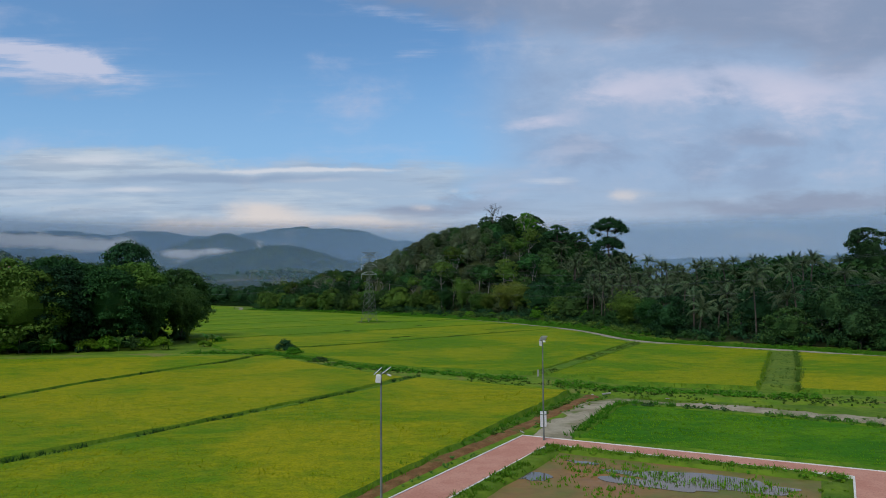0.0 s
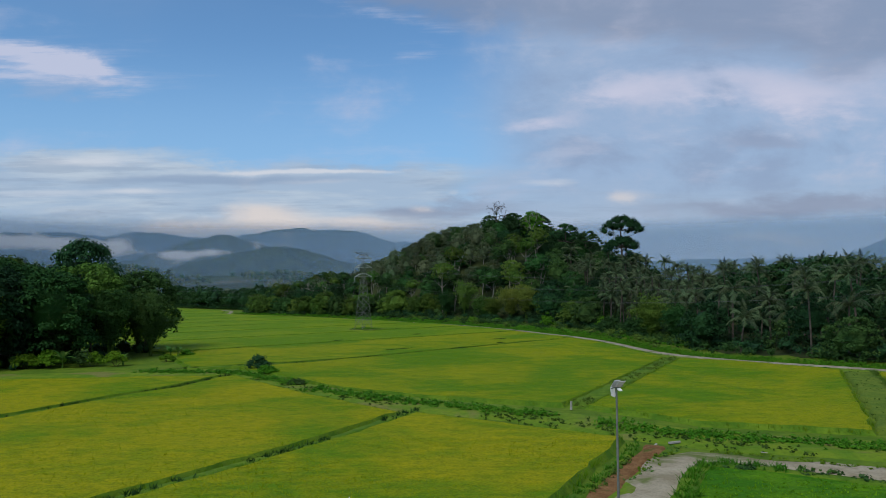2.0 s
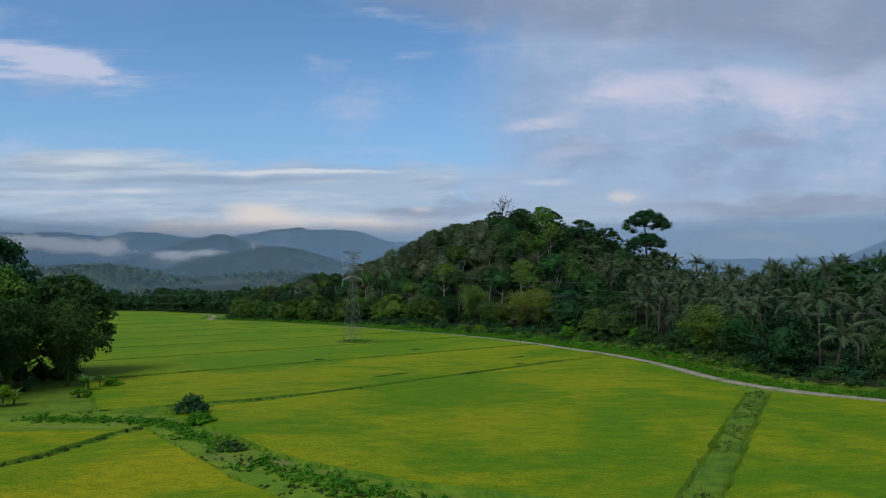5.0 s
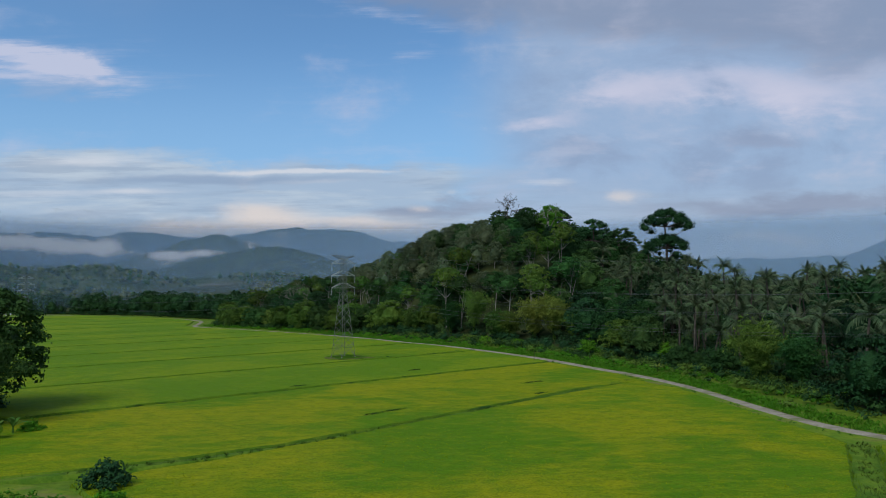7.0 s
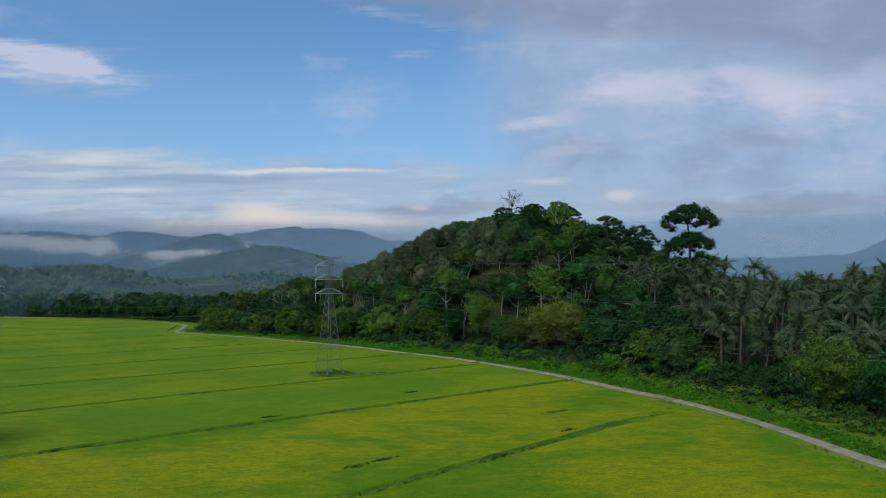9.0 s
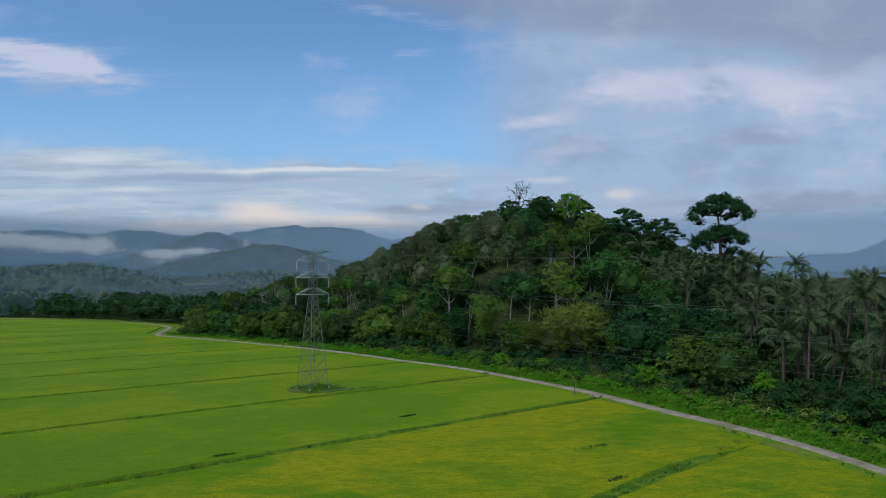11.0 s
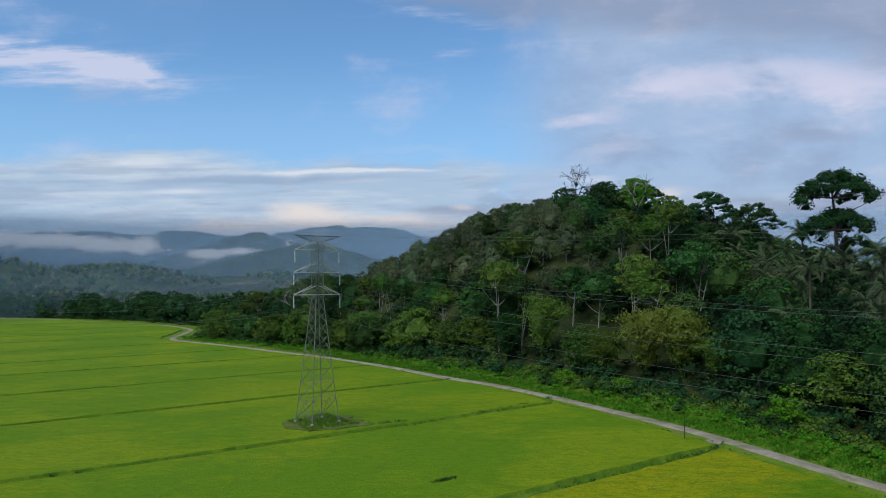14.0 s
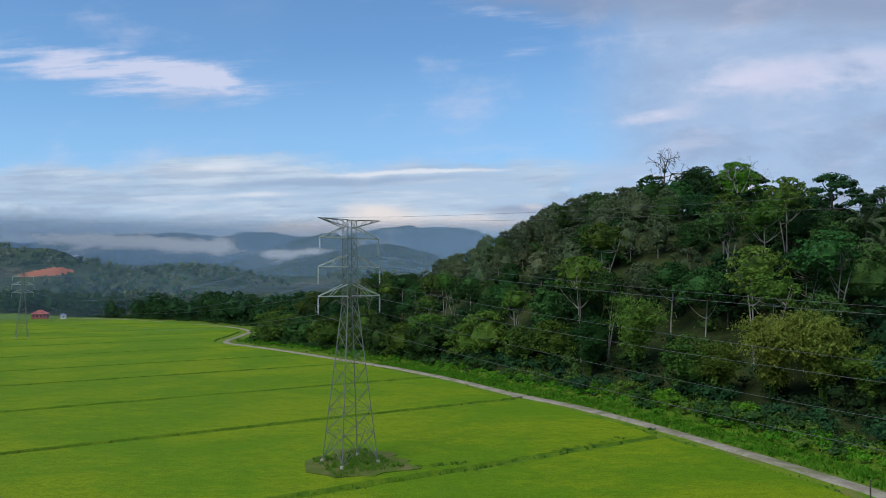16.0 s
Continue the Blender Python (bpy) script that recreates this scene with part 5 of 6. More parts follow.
def bare_tree(at, h, seed, bark, label, vines=0, thick=0.016):
    g = np.random.default_rng(seed)
    ob = thing("bare_tree", label, "tree", at)
    pieces, tips = [], []

    def grow(a, d, ln, r, depth):
        s = np.linspace(0, 1, 4)[:, None]
        b = a + d * ln
        m = (a + b) / 2 + g.normal(size=3) * ln * 0.07
        pieces.append(tube((1 - s) ** 2 * a + 2 * s * (1 - s) * m + s ** 2 * b, np.linspace(r, r * 0.62, 4), 6 if depth < 2 else 4))
        tips.append((b, depth))
        if depth == 5:
            return
        for k in range(3 if depth else 4):
            e = d * 0.75 + g.normal(size=3) * 0.62 + np.array([0, 0, 0.12])
            e /= np.linalg.norm(e)
            grow(b, e, ln * g.uniform(0.52, 0.72), r * 0.58, depth + 1)
    grow(np.array([0, 0, -0.4]), np.array([0.04, 0, 1.0]), h * 0.48, h * thick, 0)
    raw_part("trunk", *joined(pieces), bark, ob, smooth=True)
    if vines:
        low = np.array([p for p, dpt in tips if dpt == 1])
        c = np.concatenate([low, np.column_stack([g.normal(size=(8, 2)) * 0.6, np.linspace(h * 0.2, h * 0.55, 8)])])
        raw_part("vines", *clump_leaves(g, c, g.uniform(0.5, 1.0, len(c)), vines, 0.45, 0.9), LEAF_DARK, ob, "dark climbing foliage")


emergent_tree(spot(73.2, 320.8, 1.0, 0, 1.02))
bare_tree(spot(28.5, 409.0, 1.0, 30), 17.5, 5, BARK, "dead tree hung with dark climbers on the hilltop", 34, 0.024)
bare_tree(spot(-64.5, 397.0, 1.0, 80), 14.5, 9, PALE_BARK, "leafless pale tree standing over the forest edge")
bare_tree(spot(44.0, 384.0, 1.0, 10), 15.0, 12, PALE_BARK, "nearly bare brown tree on the hillside", 5)
bright = tree_arrays(91, 15.5, 5.8, 0.25, "round", 120, 22, 0.62, 0.7, 9, 0.02, 1)
put_tree("bright_tree", bright, LEAF_BRIGHT, BARK, "bright fresh-green tree near the hilltop", "tree", spot(45.8, 395.0, 1.1), "")
wide = tree_arrays(92, 15.5, 6.2, 0.45, "umbrella", 84, 24, 0.5, 0.5, 10, 0.02, 1)
put_tree("broadleaf_tree", wide, LEAF_DARK, BARK, "spreading dark tree on the hilltop", "tree", spot(49.0, 405.0, 1.15), "hill trees")
put_tree("broadleaf_tree", tree_arrays(93, 20.5, 5.6, 0.4, "umbrella", 76, 24, 0.5, 0.55, 10, 0.02, 1), LEAF_DARK, BARK, "open-branched dark tree on the ridge", "tree", spot(64.0, 344.0, 1.1), "hill trees")
put_tree("broadleaf_tree", tree_arrays(94, 20.0, 6.2, 0.3, "umbrella", 80, 24, 0.5, 0.6, 10, 0.02, 1), LEAF_DARK, BARK, "wide dark tree on the ridge", "tree", spot(56.0, 352.0, 1.12, 70), "hill trees")
put_tree("broadleaf_tree", tree_arrays(95, 24.0, 7.0, 0.2, "round", 130, 20, 0.7, 0.7, 8, 0.02, 1), LEAF_DARK, BARK, "huge dark tree above the palms", "tree", spot(119.0, 203.0), "forest trees")

bamboo(spot(24.5, 287.0, 1.1), 3, 11.6, 6.2, LEAF_YELLOW, "yellowing bamboo clump at the forest edge", 40)
bamboo(spot(30.0, 284.5, 1.08, 70), 13, 11.2, 6.0, LEAF_YELLOW, "tall yellow-green bamboo clump at the forest edge", 40)
bamboo(spot(34.5, 281.0, 0.8, 20), 14, 9.6, 5.4, LEAF_OLIVE, "drooping olive bamboo clump at the forest edge")
bamboo(spot(18.0, 290.5, 0.85, 40), 4, 10.2, 5.2, LEAF_OLIVE, "olive-green bamboo clump at the forest edge")
bamboo(spot(51.0, 200.5), 5, 10.8, 5.8, LEAF_OLIVE, "olive-green bamboo clump beside the track", 40)
bamboo(spot(56.0, 196.0, 0.9, 130), 8, 9.8, 5.2, LEAF_MID, "dark green bamboo clump beside the track")
bamboo(spot(8.5, 311.0, 1.05), 6, 12.8, 5.8, LEAF_LIGHT, "feathery light green bamboo clump", 40)
bamboo(spot(1.0, 315.0, 0.9, 70), 7, 11.8, 5.4, LEAF_MID, "feathery green bamboo clump")
shrub(spot(32.0, 246.6), 21, 2.7, 6.2, LEAF_WEED, "tall leafy green shrub beside the gravel track", 0.4, "roadside shrubs")
shrub(spot(46.5, 224.0), 22, 4.2, 6.4, LEAF_MID, "large rounded green shrub at the forest edge", 0.42, "roadside shrubs")
shrub(spot(50.5, 215.5), 25, 4.0, 6.0, LEAF_MID, "large leafy green shrub at the forest edge", 0.42, "roadside shrubs")
shrub(spot(47.0, 234.0), 24, 3.6, 5.2, LEAF_WEED, "rounded green shrub at the forest edge", 0.4, "roadside shrubs")
shrub(spot(19.0, 280.5), 23, 2.4, 2.8, LEAF_WEED, "low bright green shrub beside the track", 0.34, "roadside shrubs")
shrub(spot(11.0, 291.0), 26, 2.6, 3.0, LEAF_WEED, "low spreading green shrub beside the track", 0.34, "roadside shrubs")
banana(spot(39.6, 219.2), 3, 2.6, 12, LEAF_YELLOW, "yellowed spiky broad-leaved plant beside the track", "spiky_plant", 0.2)
shrub(spot(-30.2, 139.8), 41, 2.2, 2.9, LEAF_DARK, "dark green shrub on the ditch bank")
shrub(spot(-27.4, 134.2), 42, 1.9, 1.8, LEAF_WEED, "leafy green shrub on the ditch bank")
shrub(spot(-20.5, 122.0), 43, 1.5, 0.9, LEAF_MID, "low green shrub on the ditch bank")

# ---- the grove on the field's west side ----
g = np.random.default_rng(5)
plant("grove_tree", 2, spot(-76.0, 174.0, 1.25, 40, 1.42), "trees of the grove")
grove = [(-80.5, 161.0, "grove_tree", 0, 1.0), (-87.5, 164.0, "grove_tree", 1, 1.1), (-73.5, 159.5, "grove_tree", 2, 0.9), (-96.0, 158.0, "grove_tree", 2, 0.95), (-70.0, 166.0, "grove_tree", 1, 1.02), (-71.0, 153.5, "grove_tree", 0, 0.92), (-83.0, 154.6, "grove_tree", 0, 1.05), (-64.0, 178.0, "grove_tree", 0, 0.95), (-78.0, 148.5, "grove_tree", 2, 0.95), (-90.0, 147.5, "grove_tree", 1, 1.05)]
while len(grove) < 40:
    x, y = g.uniform(-190, -62), g.uniform(142, 205)
    if y > 182 or x > -61 - 0.55 * max(0.0, 158 - y):
        continue
    if min(math.hypot(x - q[0], y - q[1]) for q in grove) < 6.2 or (x > -68 and y < 178):
        continue
    kind = ("broadleaf_tree", "grove_tree", "bushy_tree")[len(grove) % 3]
    grove.append((x, y, kind, int(g.integers(0, 3)), g.uniform(0.85, 1.12) * (1.3 if kind == "bushy_tree" else 1.05 if kind == "broadleaf_tree" else 0.95)))
for k, (x, y, h, mat) in enumerate(((-58.8, 167.5, 12.6, LEAF_MID), (-63.5, 160.5, 13.6, LEAF_MID), (-69.5, 152.5, 12.4, LEAF_MID), (-65.0, 176.5, 12.0, LEAF_OLIVE))):
    bamboo(spot(x, y, 1, 77 * k), 60 + k, h, 6.0, mat, "feathery bamboo clump at the grove's edge", 30)
for x, y, kind, i, k in grove:
    plant(kind, i, spot(x, y, k * 1.36, g.uniform(0, 360)), "trees of the grove")
for k in range(30):
    x = -58 - k * 3.0 + g.uniform(-1, 1)
    y = 151 - 0.32 * (-58 - x) * (0.75 if x > -90 else 0.5) - g.uniform(0.5, 3.0)
    y = max(y, 139.5)
    shrub(spot(x, y, 1, k * 40), 100 + k, g.uniform(1.9, 2.9), g.uniform(2.4, 3.6), (LEAF_WEED, LEAF_WEED, LEAF_MID)[k % 3], "leafy green shrub in front of the grove", 0.42, "shrubs before the grove")
for k, (x, y, tall) in enumerate(((-77.5, 141.0, 4.6), (-75.0, 139.6, 3.6), (-65.0, 146.0, 3.8), (-51.8, 159.8, 3.4), (-51.6, 163.0, 2.8), (-86.0, 139.0, 4.0), (-56.5, 150.0, 2.6))):
    banana(spot(x, y, 1, 50 * k), 30 + k, tall, 9, LEAF_BANANA, "banana plant with long pale green leaves")
for k, (x, y) in enumerate(((-50.5, 165.0), (-51.0, 156.0))):
    shrub(spot(x, y), 150 + k, 1.6, 1.6, LEAF_WEED, "low green shrub at the grove's corner", 0.32, "shrubs before the grove")

q = g.uniform((-150, 143), (-60, 184), (260, 2))
q = q[q[:, 0] < -62 - 0.55 * np.maximum(0, 160 - q[:, 1])]
r = g.uniform(1.0, 2.2, len(q))
for k, mat in enumerate((LEAF_DARK, LEAF_MID)):
    ob = new("undergrowth", raw_mesh("undergrowth", *clump_leaves(g, np.column_stack([q, r * 0.55])[k::2], r[k::2], 12, 0.45, 0.9, 0.7), mat))
    tagged(ob, "dark undergrowth beneath the grove", "undergrowth", kind="stuff")

# ---- the forest beyond the track ----
g = np.random.default_rng(2)
N = 16000
cx, cy = g.uniform(-420, 260, N), g.uniform(60, 690, N)
cd = line_distance(ROAD_LINE[::2], cx, cy)
ch = height(cx, cy)
ok = (cd > 10) & (cd < np.where(cy < 250, 75, np.where(cx < -135, 42, 400)))
ok &= (cy < np.where(cx > -20, 438, 530)) | (cx < -135)
ok &= ~((cx > 215) & (cy > 200)) & ~((cx > 125) & (cy > 350)) & ~((cx > 95) & (cy > 330))
chosen, cell = [], {}
kept = [(73.2, 320.8), (28.5, 409), (45.8, 395), (48, 405), (24.5, 287), (30, 284.5), (34.5, 281), (18, 290.5), (51, 200.5), (56, 196), (8.5, 311), (1, 315), (104, 131)]
for i in np.nonzero(ok)[0]:
    x, y = cx[i], cy[i]
    gap = 4.4 if ch[i] > 15 and x < 22 else 3.5 if x > 46 and 205 < y < 335 else 5.0
    if any(math.hypot(x - a, y - b) < 5.0 for a, b in kept) or (195 < y < 330 and x < 62 and cd[i] < 17) or any(abs(x - a) < 6.5 and 0 < b - y < 14 for a, b in kept[4:12]) or (abs(x - 46) < 6 and 386 < y < 397) or (abs(x - 27) < 7 and 388 < y < 418):
        continue
    key = (int(x // 7), int(y // 7))
    if any(math.hypot(x - a, y - b) < gap for p in range(-1, 2) for q in range(-1, 2) for a, b in cell.get((key[0] + p, key[1] + q), ())):
        continue
    cell.setdefault(key, []).append((x, y))
    chosen.append(i)
chosen.sort(key=lambda i: cd[i] + (0 if cy[i] < 430 and cx[i] > -110 else 200))


def far_version(seed, h, spread, shape, clumps, clear=0.2, leaf=1.0, count=6):
    return tree_arrays(seed, h, spread, clear, shape, clumps, count, leaf, 0.75, 3, 0.015, 1)


FAR = {"broad": [far_version(s, 12.5, 4.9, "round", 50, 0.1, 1.0, 8) for s in (201, 202, 203)], "slim": [far_version(s, 10.5, 3.6, "tall", 46, 0.1, 0.78, 14) for s in (211, 212)]}
def thinned(lv, lf, count, grow):
    """A far tree with fewer, larger sprays on its hull."""
    q = lv[lf[g.permutation(len(lf) - 45)[:count]]]
    mid = q.mean(1, keepdims=True)
    return joined([((mid + (q - mid) * grow).reshape(-1, 3), np.arange(4 * count).reshape(-1, 4)), (lv, lf[-45:])])


FAR_MAT = {"dark": LEAF_DARK, "mid": LEAF_MID, "grey": LEAF_GREY}
stuff = {k: [] for k in FAR_MAT}
counts = {}
for n, i in enumerate(chosen):
    x, y, d, h = float(cx[i]), float(cy[i]), float(cd[i]), float(ch[i])
    u = g.uniform()
    k, turn = g.uniform(0.95, 1.25) * (0.86 if x > 48 and y < 325 else 1.0), g.uniform(0, 360)
    if x < -115:
        k = 0.55 + (k - 0.95) * 2.6
    if 340 < y < 397 and abs(x - 45.8 + (395 - y) * 0.27) < 8.5:
        k *= 0.6
    palms = x > 48 and y < 335 and h < 24
    flank = x < 24 and h > 11
    if flank:
        k = 0.96 + (k - 0.95) * 0.4
    if palms and d > 13 and u < (0.90 if y > 205 else 0.45):
        kind = "palm"
    elif flank:
        kind = "hill_tree"
    elif d < (21 if y > 235 else 17):
        kind = "bushy_tree"
    elif 20 < d < 66 and y > 285 and x < 42 and u < 0.6:
        kind = "slender_tree"
    else:
        kind = "broadleaf_tree"
    limit = {"palm": 440, "hill_tree": 150, "bushy_tree": 110, "slender_tree": 60, "broadleaf_tree": 140}[kind]
    if counts.get(kind, 0) < limit and x > -115 and y < 470 and not (y < 250 and d > (62 if palms else 42)):
        counts[kind] = counts.get(kind, 0) + 1
        if kind == "palm":
            plant_palm(int(g.integers(0, 4)), spot(x, y, k * 1.08, turn, 1.25, 0.2))
        else:
            opts = len(KINDS[kind])
            if kind == "bushy_tree":
                plant(kind, int(g.integers(0, 3)) if y > 235 else (0, 3)[int(g.integers(0, 2))], spot(x, y, k, turn, g.uniform(0.9, 1.12), 0.2), "forest trees")
                continue
            if x < -12:
                k *= 0.72 if kind == "slender_tree" else 0.88
            plant(kind, int(g.integers(0, 2 if palms and kind == "broadleaf_tree" else 3 if kind == "broadleaf_tree" else opts)), spot(x, y, k * (0.95 if palms else 1.0), turn, g.uniform(0.9, 1.12), 0.2), "forest trees")
    else:
        if x > 122 and u < 0.35:
            continue
        arr = FAR["slim" if kind == "hill_tree" else "broad"]
        (tv, tf), (lv, lf) = arr[int(g.integers(0, len(arr)))]
        a = radians(turn)
        rot = np.array([[math.cos(a), -math.sin(a), 0], [math.sin(a), math.cos(a), 0], [0, 0, 1]]) * k * (1.3 if x > 100 and y > 215 else 1.2 if palms else 1.0)
        if x > 118:
            lv, lf = thinned(lv, lf, 120, 1.5)
        stuff["grey" if flank else ("dark", "mid")[n % 2]].append((lv @ rot.T + np.array([x, y, h]), lf))
for key, pieces in stuff.items():
    if pieces:
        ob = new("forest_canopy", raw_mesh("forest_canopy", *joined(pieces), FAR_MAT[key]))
        tagged(ob, "dense tropical forest canopy covering the hill", "forest", kind="stuff")

plant_palm(4, spot(89.5, 178.7, 1.0, 20))

# undergrowth that closes the forest's foot
for k, (off, size, mat) in enumerate(((11, 2.0, LEAF_MID), (15, 2.4, LEAF_DARK), (22, 2.6, LEAF_DARK))):
    t = np.gradient(ROAD_LINE, axis=0)
    t /= np.linalg.norm(t, axis=1)[:, None]
    line = (ROAD_LINE + np.stack([-t[:, 1], t[:, 0]], 1) * off)[::4]
    line = [tuple(p) for p in line if -330 < p[0] < 110 and p[1] > 85]
    weeds("undergrowth", line, 5.0, 520, size, mat, "dense green undergrowth at the forest's foot", 300 + k, 0.9, 0.3, 0.0, "undergrowth", 0.46, 0.12, 20)

k = g.integers(0, len(chosen), 2400)
ux, uy = cx[chosen][k] + g.normal(size=2400) * 3, cy[chosen][k] + g.normal(size=2400) * 3
near = (line_distance(ROAD_LINE[::2], ux, uy) > 11) & (line_distance(ROAD_LINE[::2], ux, uy) < 150) & (ux > -115) & (uy < 440)
ux, uy = ux[near], uy[near]
r = g.uniform(1.5, 3.0, len(ux)) * np.where((ux > 46) & (uy < 335), 1.25, 1.0)
cs = np.column_stack([ux, uy, height(ux, uy) + r * 0.5])
for k, mat in enumerate((LEAF_DARK, LEAF_MID, LEAF_DARK)):
    ob = new("undergrowth", raw_mesh("undergrowth", *clump_leaves(g, cs[k::3], r[k::3], 13, 0.55, 0.9, 0.7, 0.46), mat))
    tagged(ob, "dense saplings and creepers under the forest trees", "undergrowth", kind="stuff")
SCRUB = [(x + 10.5, y + 6.5) for x, y in ROAD if -30 < x < 42 and y < 330]
weeds("roadside_weeds", SCRUB, 6.0, 330, 1.6, LEAF_OLIVE, "high green scrub before the trees", 9, gaps=0.35, leaf=0.34, per=34)
weeds("roadside_weeds", SCRUB, 7.0, 800, 0.9, LEAF_WEED, "bright green creepers before the trees", 10, gaps=0.35, leaf=0.3, per=30)

# ---- the valley's far side and the hills behind ----
def crest_height(points, a):
    """The height of a ridge at bearing a, eased between a few summits and saddles."""
    b, h = np.array(points, float).T
    k = np.clip(np.searchsorted(b, a) - 1, 0, len(b) - 2)
    return h[k] + (h[k + 1] - h[k]) * step(0.0, 1.0, (a - b[k]) / (b[k + 1] - b[k]))


def ridge_z(x, y, radius, depth, points, seed):
    """The lie of a ridge on an arc about the valley."""
    a, t = np.degrees(np.arctan2(x, y - 90)), (np.hypot(x, y - 90) - radius) / depth
    crest = crest_height(points, a) * (1 + 0.05 * (fbm(a * 1.1, a * 0 + seed + 0.5, seed + 1) - 0.47) * 2)
    gully = fbm(x / (radius * 0.06), y / (radius * 0.06), seed + 2)
    fall = np.exp(-(t / 0.55) ** 2)
    return crest * fall * (1.0 + 0.55 * (gully - 0.47) * (1.0 - 0.75 * fall)) - 3


def ridge(name, radius, depth, az0, az1, points, rough, mat, label, seed, cell, cleared=None, mats=None):
    """A wooded ridge; points: bearing in degrees, height of the crest."""
    na, nd = int((az1 - az0) / 57.3 * radius / cell), int(depth * 1.5 / cell)
    a, t = np.meshgrid(np.linspace(az0, az1, na), np.linspace(-1.15, 0.35, nd))
    r = radius + t * depth
    x, y = r * np.sin(np.radians(a)), 90 + r * np.cos(np.radians(a))
    z = ridge_z(x, y, radius, depth, points, seed) + rough * (fbm(x / (cell * 2.2), y / (cell * 2.2), seed + 5, 3) - 0.45) * 2
    v = np.stack([x, y, z], -1).reshape(-1, 3)
    i = (np.arange(nd - 1)[:, None] * na + np.arange(na - 1)[None]).ravel()
    f = np.stack([i, i + 1, i + 1 + na, i + na], 1)
    idx = None
    if cleared:
        m = v[f].mean(1)
        ba, bz, wa, wz = cleared
        ang = np.degrees(np.arctan2(m[:, 0], m[:, 1] - 90))
        q = ((ang - ba) / wa) ** 2 + ((m[:, 2] - bz - 2.5 * (ang - ba)) / wz) ** 2 + 0.9 * (fbm(m[:, 0] / 22, m[:, 1] / 22, 4) - 0.5)
        idx = (q < 1).astype(int)
    ob = new(name, raw_mesh(name, v, f, mats or mat, True, idx))
    return tagged(ob, label, "hill", kind="structure")


VALLEY = (1100, 430, [(-62, 70), (-37, 73), (-34.5, 68), (-32, 54), (-29, 44), (-26.3, 52), (-24, 46), (-21, 36), (-16, 37), (-13, 39), (-10, 32), (4, 24)], 19)
FAR_RANGE = [(-54, 250), (-38.3, 232), (-35, 266), (-31, 275), (-27, 284), (-22, 302), (-18, 284), (-15, 298), (-11.8, 333), (-9.4, 314), (-7.5, 316), (-3.4, 266), (2, 200), (12, 150), (24, 150), (29.2, 152), (33.5, 250), (40, 300), (46, 300)]
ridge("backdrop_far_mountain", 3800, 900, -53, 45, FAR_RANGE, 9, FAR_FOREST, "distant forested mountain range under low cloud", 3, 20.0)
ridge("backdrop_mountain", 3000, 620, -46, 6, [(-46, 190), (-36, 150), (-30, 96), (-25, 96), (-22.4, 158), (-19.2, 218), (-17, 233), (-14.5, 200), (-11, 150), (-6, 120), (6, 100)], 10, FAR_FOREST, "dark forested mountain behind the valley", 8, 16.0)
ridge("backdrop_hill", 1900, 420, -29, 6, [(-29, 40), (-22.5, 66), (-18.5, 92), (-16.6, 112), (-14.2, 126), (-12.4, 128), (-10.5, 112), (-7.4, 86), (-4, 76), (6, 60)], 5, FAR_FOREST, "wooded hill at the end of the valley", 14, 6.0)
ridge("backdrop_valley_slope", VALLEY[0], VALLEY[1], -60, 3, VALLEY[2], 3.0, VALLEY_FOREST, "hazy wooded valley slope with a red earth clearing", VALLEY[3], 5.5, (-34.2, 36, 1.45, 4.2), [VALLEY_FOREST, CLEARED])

# woods scattered over the valley floor and up its slope
M = 5200
az, rr = np.radians(g.uniform(-50, 3, M)), g.uniform(560, 1130, M)
vx, vy = rr * np.sin(az), 90 + rr * np.cos(az)
vz = np.maximum(height(vx, vy), ridge_z(vx, vy, *VALLEY))
ok = (line_distance(ROAD_LINE[::4], vx, vy) > 20) & (vn(vx / 85, vy / 60, 31) * 0.6 + vn(vx / 22, vy / 22, 32) * 0.4 > 0.50)
ok &= ((np.degrees(az) + 34) / 2.6) ** 2 + ((vz - 34) / 9) ** 2 > 1
pieces = {"dark": [], "mid": [], "grey": []}
for x, y, z in zip(vx[ok], vy[ok], vz[ok]):
    s = g.uniform(0.35, 0.85)
    lv, lf = thinned(*FAR["broad"][int(g.integers(0, 3))][1], 26, 2.2)
    pieces[("dark", "mid", "grey", "grey")[int(g.integers(0, 4))]].append((lv * s + np.array([x, y, z - 1.0]), lf))
for key, ps in pieces.items():
    ob = new("valley_woods", raw_mesh("valley_woods", *joined(ps), FAR_MAT[key]))
    tagged(ob, "scattered woods on the valley floor and slope", "woods", kind="stuff")


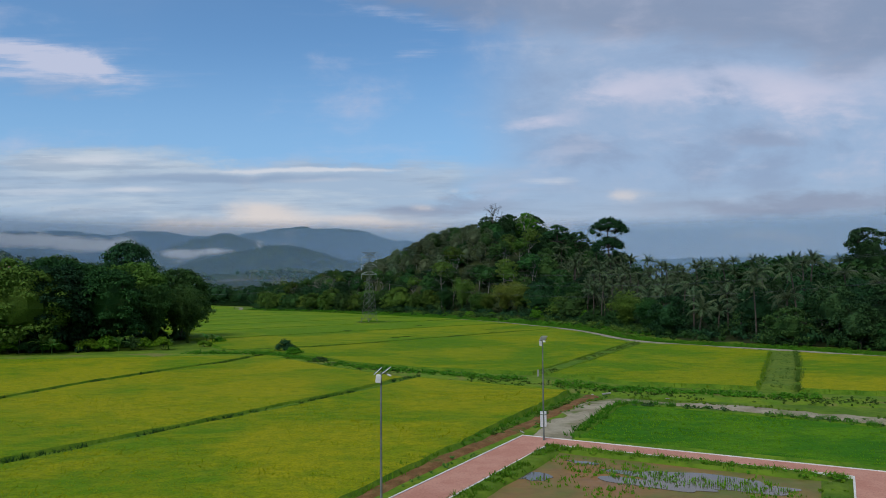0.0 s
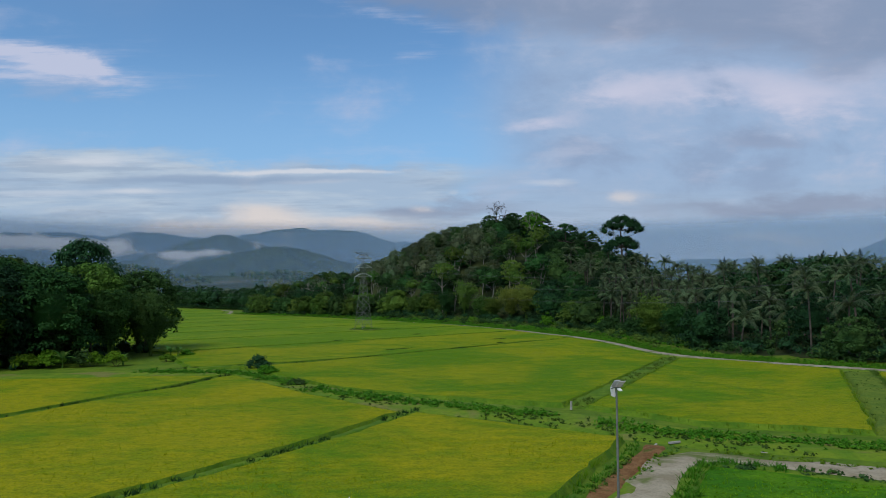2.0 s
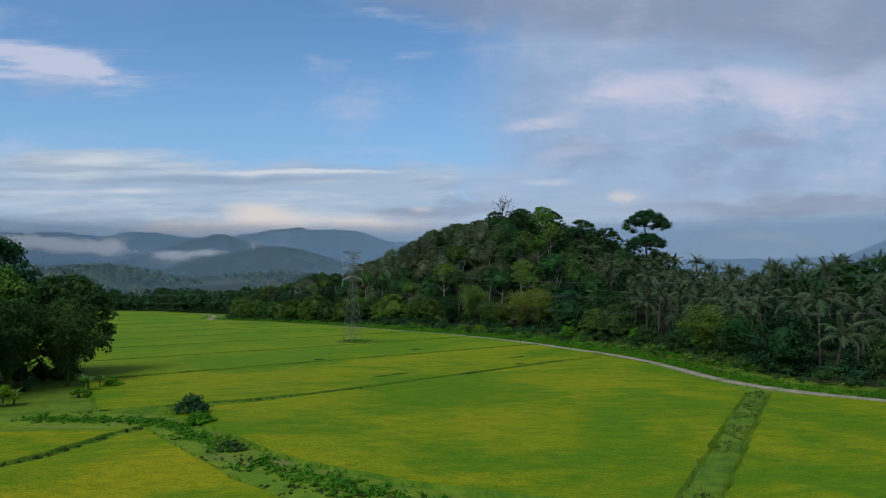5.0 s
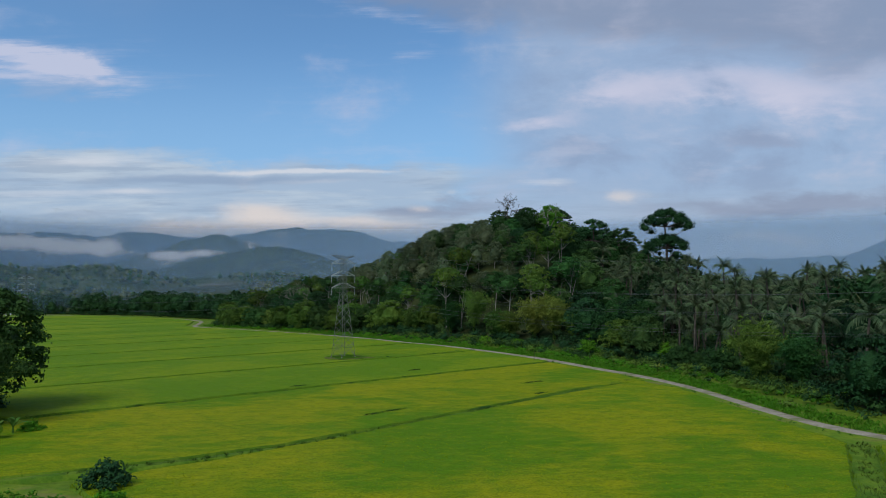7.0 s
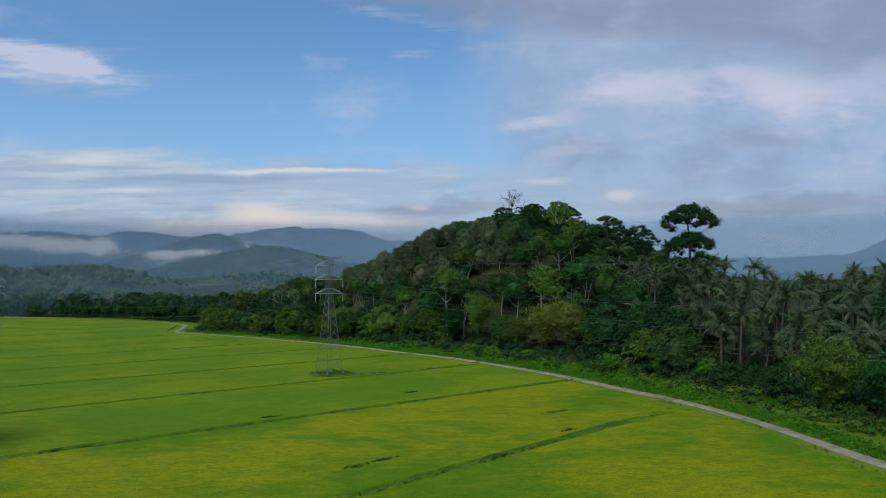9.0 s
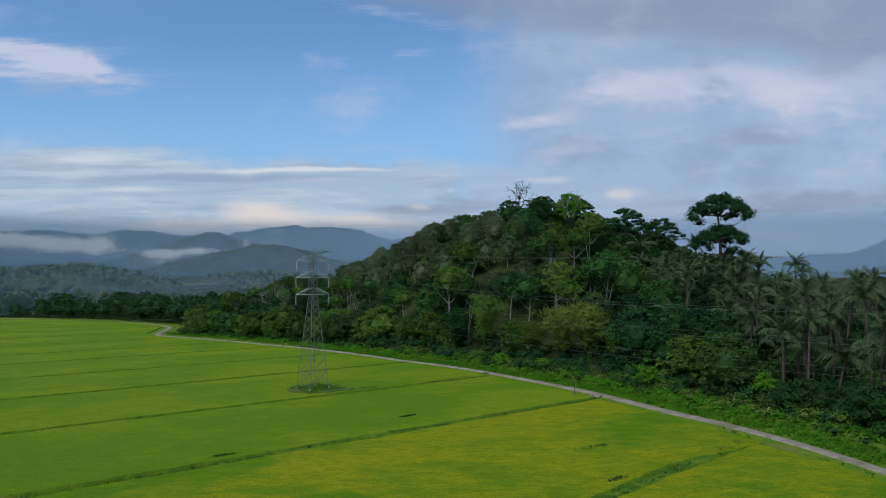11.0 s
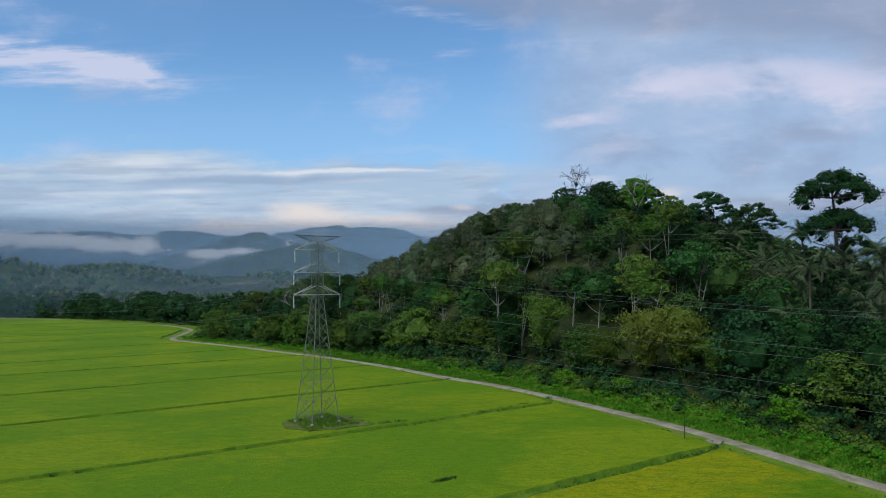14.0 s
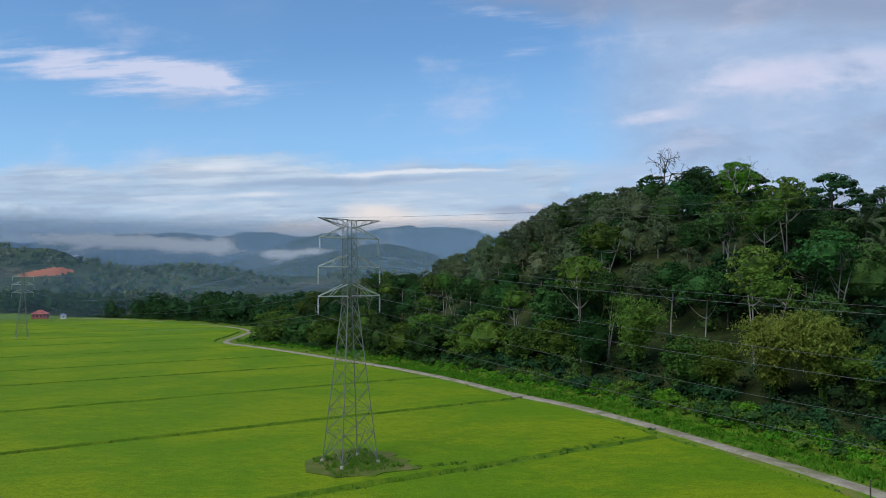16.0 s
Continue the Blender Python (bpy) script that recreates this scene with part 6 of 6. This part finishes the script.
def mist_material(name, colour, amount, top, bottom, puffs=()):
    """A see-through sheet coloured as haze that fills up from top to bottom; or ragged cloud puffs: bearing and height
    of the middle, half sizes.
    """
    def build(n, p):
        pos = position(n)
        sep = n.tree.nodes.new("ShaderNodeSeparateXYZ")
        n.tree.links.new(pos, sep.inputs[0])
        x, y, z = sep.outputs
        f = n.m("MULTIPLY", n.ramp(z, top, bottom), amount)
        if puffs:
            st = n.add("ShaderNodeMapping", {"Vector": pos, "Scale": (1, 1, 2.2)})
            curl = n.m("SUBTRACT", n.noise(st, 0.0075, 7.0, 0.62, 0.4), 0.5)
            bearing = n.m("MULTIPLY", n.m("ARCTANGENT", n.m("DIVIDE", x, n.m("SUBTRACT", y, 90.0))), 57.2958)
            f = None
            for b, h, wb, wh in puffs:
                u = n.m("DIVIDE", n.m("SUBTRACT", bearing, b), wb)
                v = n.m("DIVIDE", n.m("SUBTRACT", z, h), wh)
                e = n.m("EXPONENT", n.m("MULTIPLY", n.m("ADD", n.m("MULTIPLY", u, u), n.m("MULTIPLY", v, v)), -1.0))
                f = e if f is None else n.m("ADD", f, e)
            f = n.m("MULTIPLY", n.ramp(n.m("ADD", f, n.m("MULTIPLY", curl, 3.0)), 0.05, 1.25), amount)
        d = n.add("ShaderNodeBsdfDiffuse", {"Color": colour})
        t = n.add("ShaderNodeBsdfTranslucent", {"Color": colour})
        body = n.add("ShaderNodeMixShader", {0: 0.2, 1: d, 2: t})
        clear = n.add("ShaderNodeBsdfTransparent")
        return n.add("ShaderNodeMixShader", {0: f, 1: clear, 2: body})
    return material(name, colour, 1.0, build)


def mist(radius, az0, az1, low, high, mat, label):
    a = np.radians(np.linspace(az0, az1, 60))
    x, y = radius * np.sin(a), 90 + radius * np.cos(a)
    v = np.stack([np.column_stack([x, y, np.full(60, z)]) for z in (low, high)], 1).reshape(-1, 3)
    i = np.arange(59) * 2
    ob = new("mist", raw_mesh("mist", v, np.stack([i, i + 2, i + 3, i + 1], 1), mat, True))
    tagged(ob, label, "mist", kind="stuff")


# upright blue sheets, added to stand in for the haze of distant air
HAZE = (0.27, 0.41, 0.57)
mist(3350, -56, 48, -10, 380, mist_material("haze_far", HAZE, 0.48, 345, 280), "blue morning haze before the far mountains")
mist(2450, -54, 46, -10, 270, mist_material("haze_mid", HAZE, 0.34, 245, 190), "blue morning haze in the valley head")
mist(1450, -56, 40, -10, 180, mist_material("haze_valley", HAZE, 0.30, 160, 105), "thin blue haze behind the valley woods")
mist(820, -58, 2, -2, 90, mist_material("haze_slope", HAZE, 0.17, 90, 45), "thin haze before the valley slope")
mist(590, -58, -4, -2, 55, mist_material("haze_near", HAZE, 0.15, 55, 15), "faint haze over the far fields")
CLOUD = (0.94, 0.90, 0.88)
mist(2200, -54, -12, 0, 240, mist_material("low_cloud", CLOUD, 0.95, 0, 0, ((-25.6, 134, 1.7, 24), (-27.8, 132, 2.2, 20), (-30.8, 150, 2.8, 15), (-34.5, 150, 3.0, 18), (-20.6, 116, 2.2, 13), (-18.2, 124, 1.6, 10))), "white cloud lying against the mountains")


# ---- houses at the far end of the fields ----
WALL_RED = mottled("red_painted_wall", (0.45, 0.10, 0.08), (0.52, 0.14, 0.11), 0.8, 0.8, 0.2, 0.01)
ROOF_RED = mottled("red_roof_sheet", (0.42, 0.10, 0.075), (0.52, 0.16, 0.12), 0.6, 0.6, 0.2, 0.02)
WALL_WHITE = mottled("white_wall", (0.66, 0.68, 0.70), (0.76, 0.77, 0.78), 0.8, 0.8, 0.2, 0.01)
ROOF_BLUE = mottled("blue_roof_sheet", (0.20, 0.28, 0.40), (0.26, 0.34, 0.46), 0.8, 0.6, 0.2, 0.02)
PANE = material("window_glass", (0.03, 0.035, 0.04), 0.1)


def house(at, lx, ly, wall_h, roof_h, wall, roof, label, name="house"):
    ob = thing(name, label, "house", at)
    bm = bmesh.new()
    box(bm, lx, ly, wall_h, pose(0, 0, wall_h / 2))
    part("wall", bm, wall, ob)
    for k, (sx, sy, z, hh) in enumerate(((lx * 1.16, ly * 1.2, wall_h, roof_h), (lx * 0.6, ly * 0.62, wall_h + roof_h * 0.72, roof_h * 0.7))):
        bm = bmesh.new()
        lo = [bm.verts.new((a * sx / 2, b * sy / 2, z)) for a, b in ((-1, -1), (1, -1), (1, 1), (-1, 1))]
        up = [bm.verts.new((a * sx * 0.22, 0, z + hh)) for a in (-1, 1)]
        for f in ((lo[0], lo[1], up[1], up[0]), (lo[1], lo[2], up[1]), (lo[2], lo[3], up[0], up[1]), (lo[3], lo[0], up[0]), lo[::-1]):
            bm.faces.new(f)
        part("roof", bm, roof, ob)
    for x in np.linspace(-lx * 0.36, lx * 0.36, 4):
        bm = bmesh.new()
        box(bm, lx * 0.09, 0.08, wall_h * 0.42, pose(x, -ly / 2 - 0.03, wall_h * 0.55))
        part("window", bm, PANE, ob, "dark window")


house(pose(-322, 590, 0, 0, 0, 26), 8.6, 6.4, 3.0, 1.8, WALL_RED, ROOF_RED, "red-walled house with a tiered red roof among trees")
house(pose(-304, 587, 0, 0, 0, 26), 3.2, 2.8, 2.3, 0.8, WALL_WHITE, ROOF_BLUE, "small white outbuilding with a bluish roof", "shed")
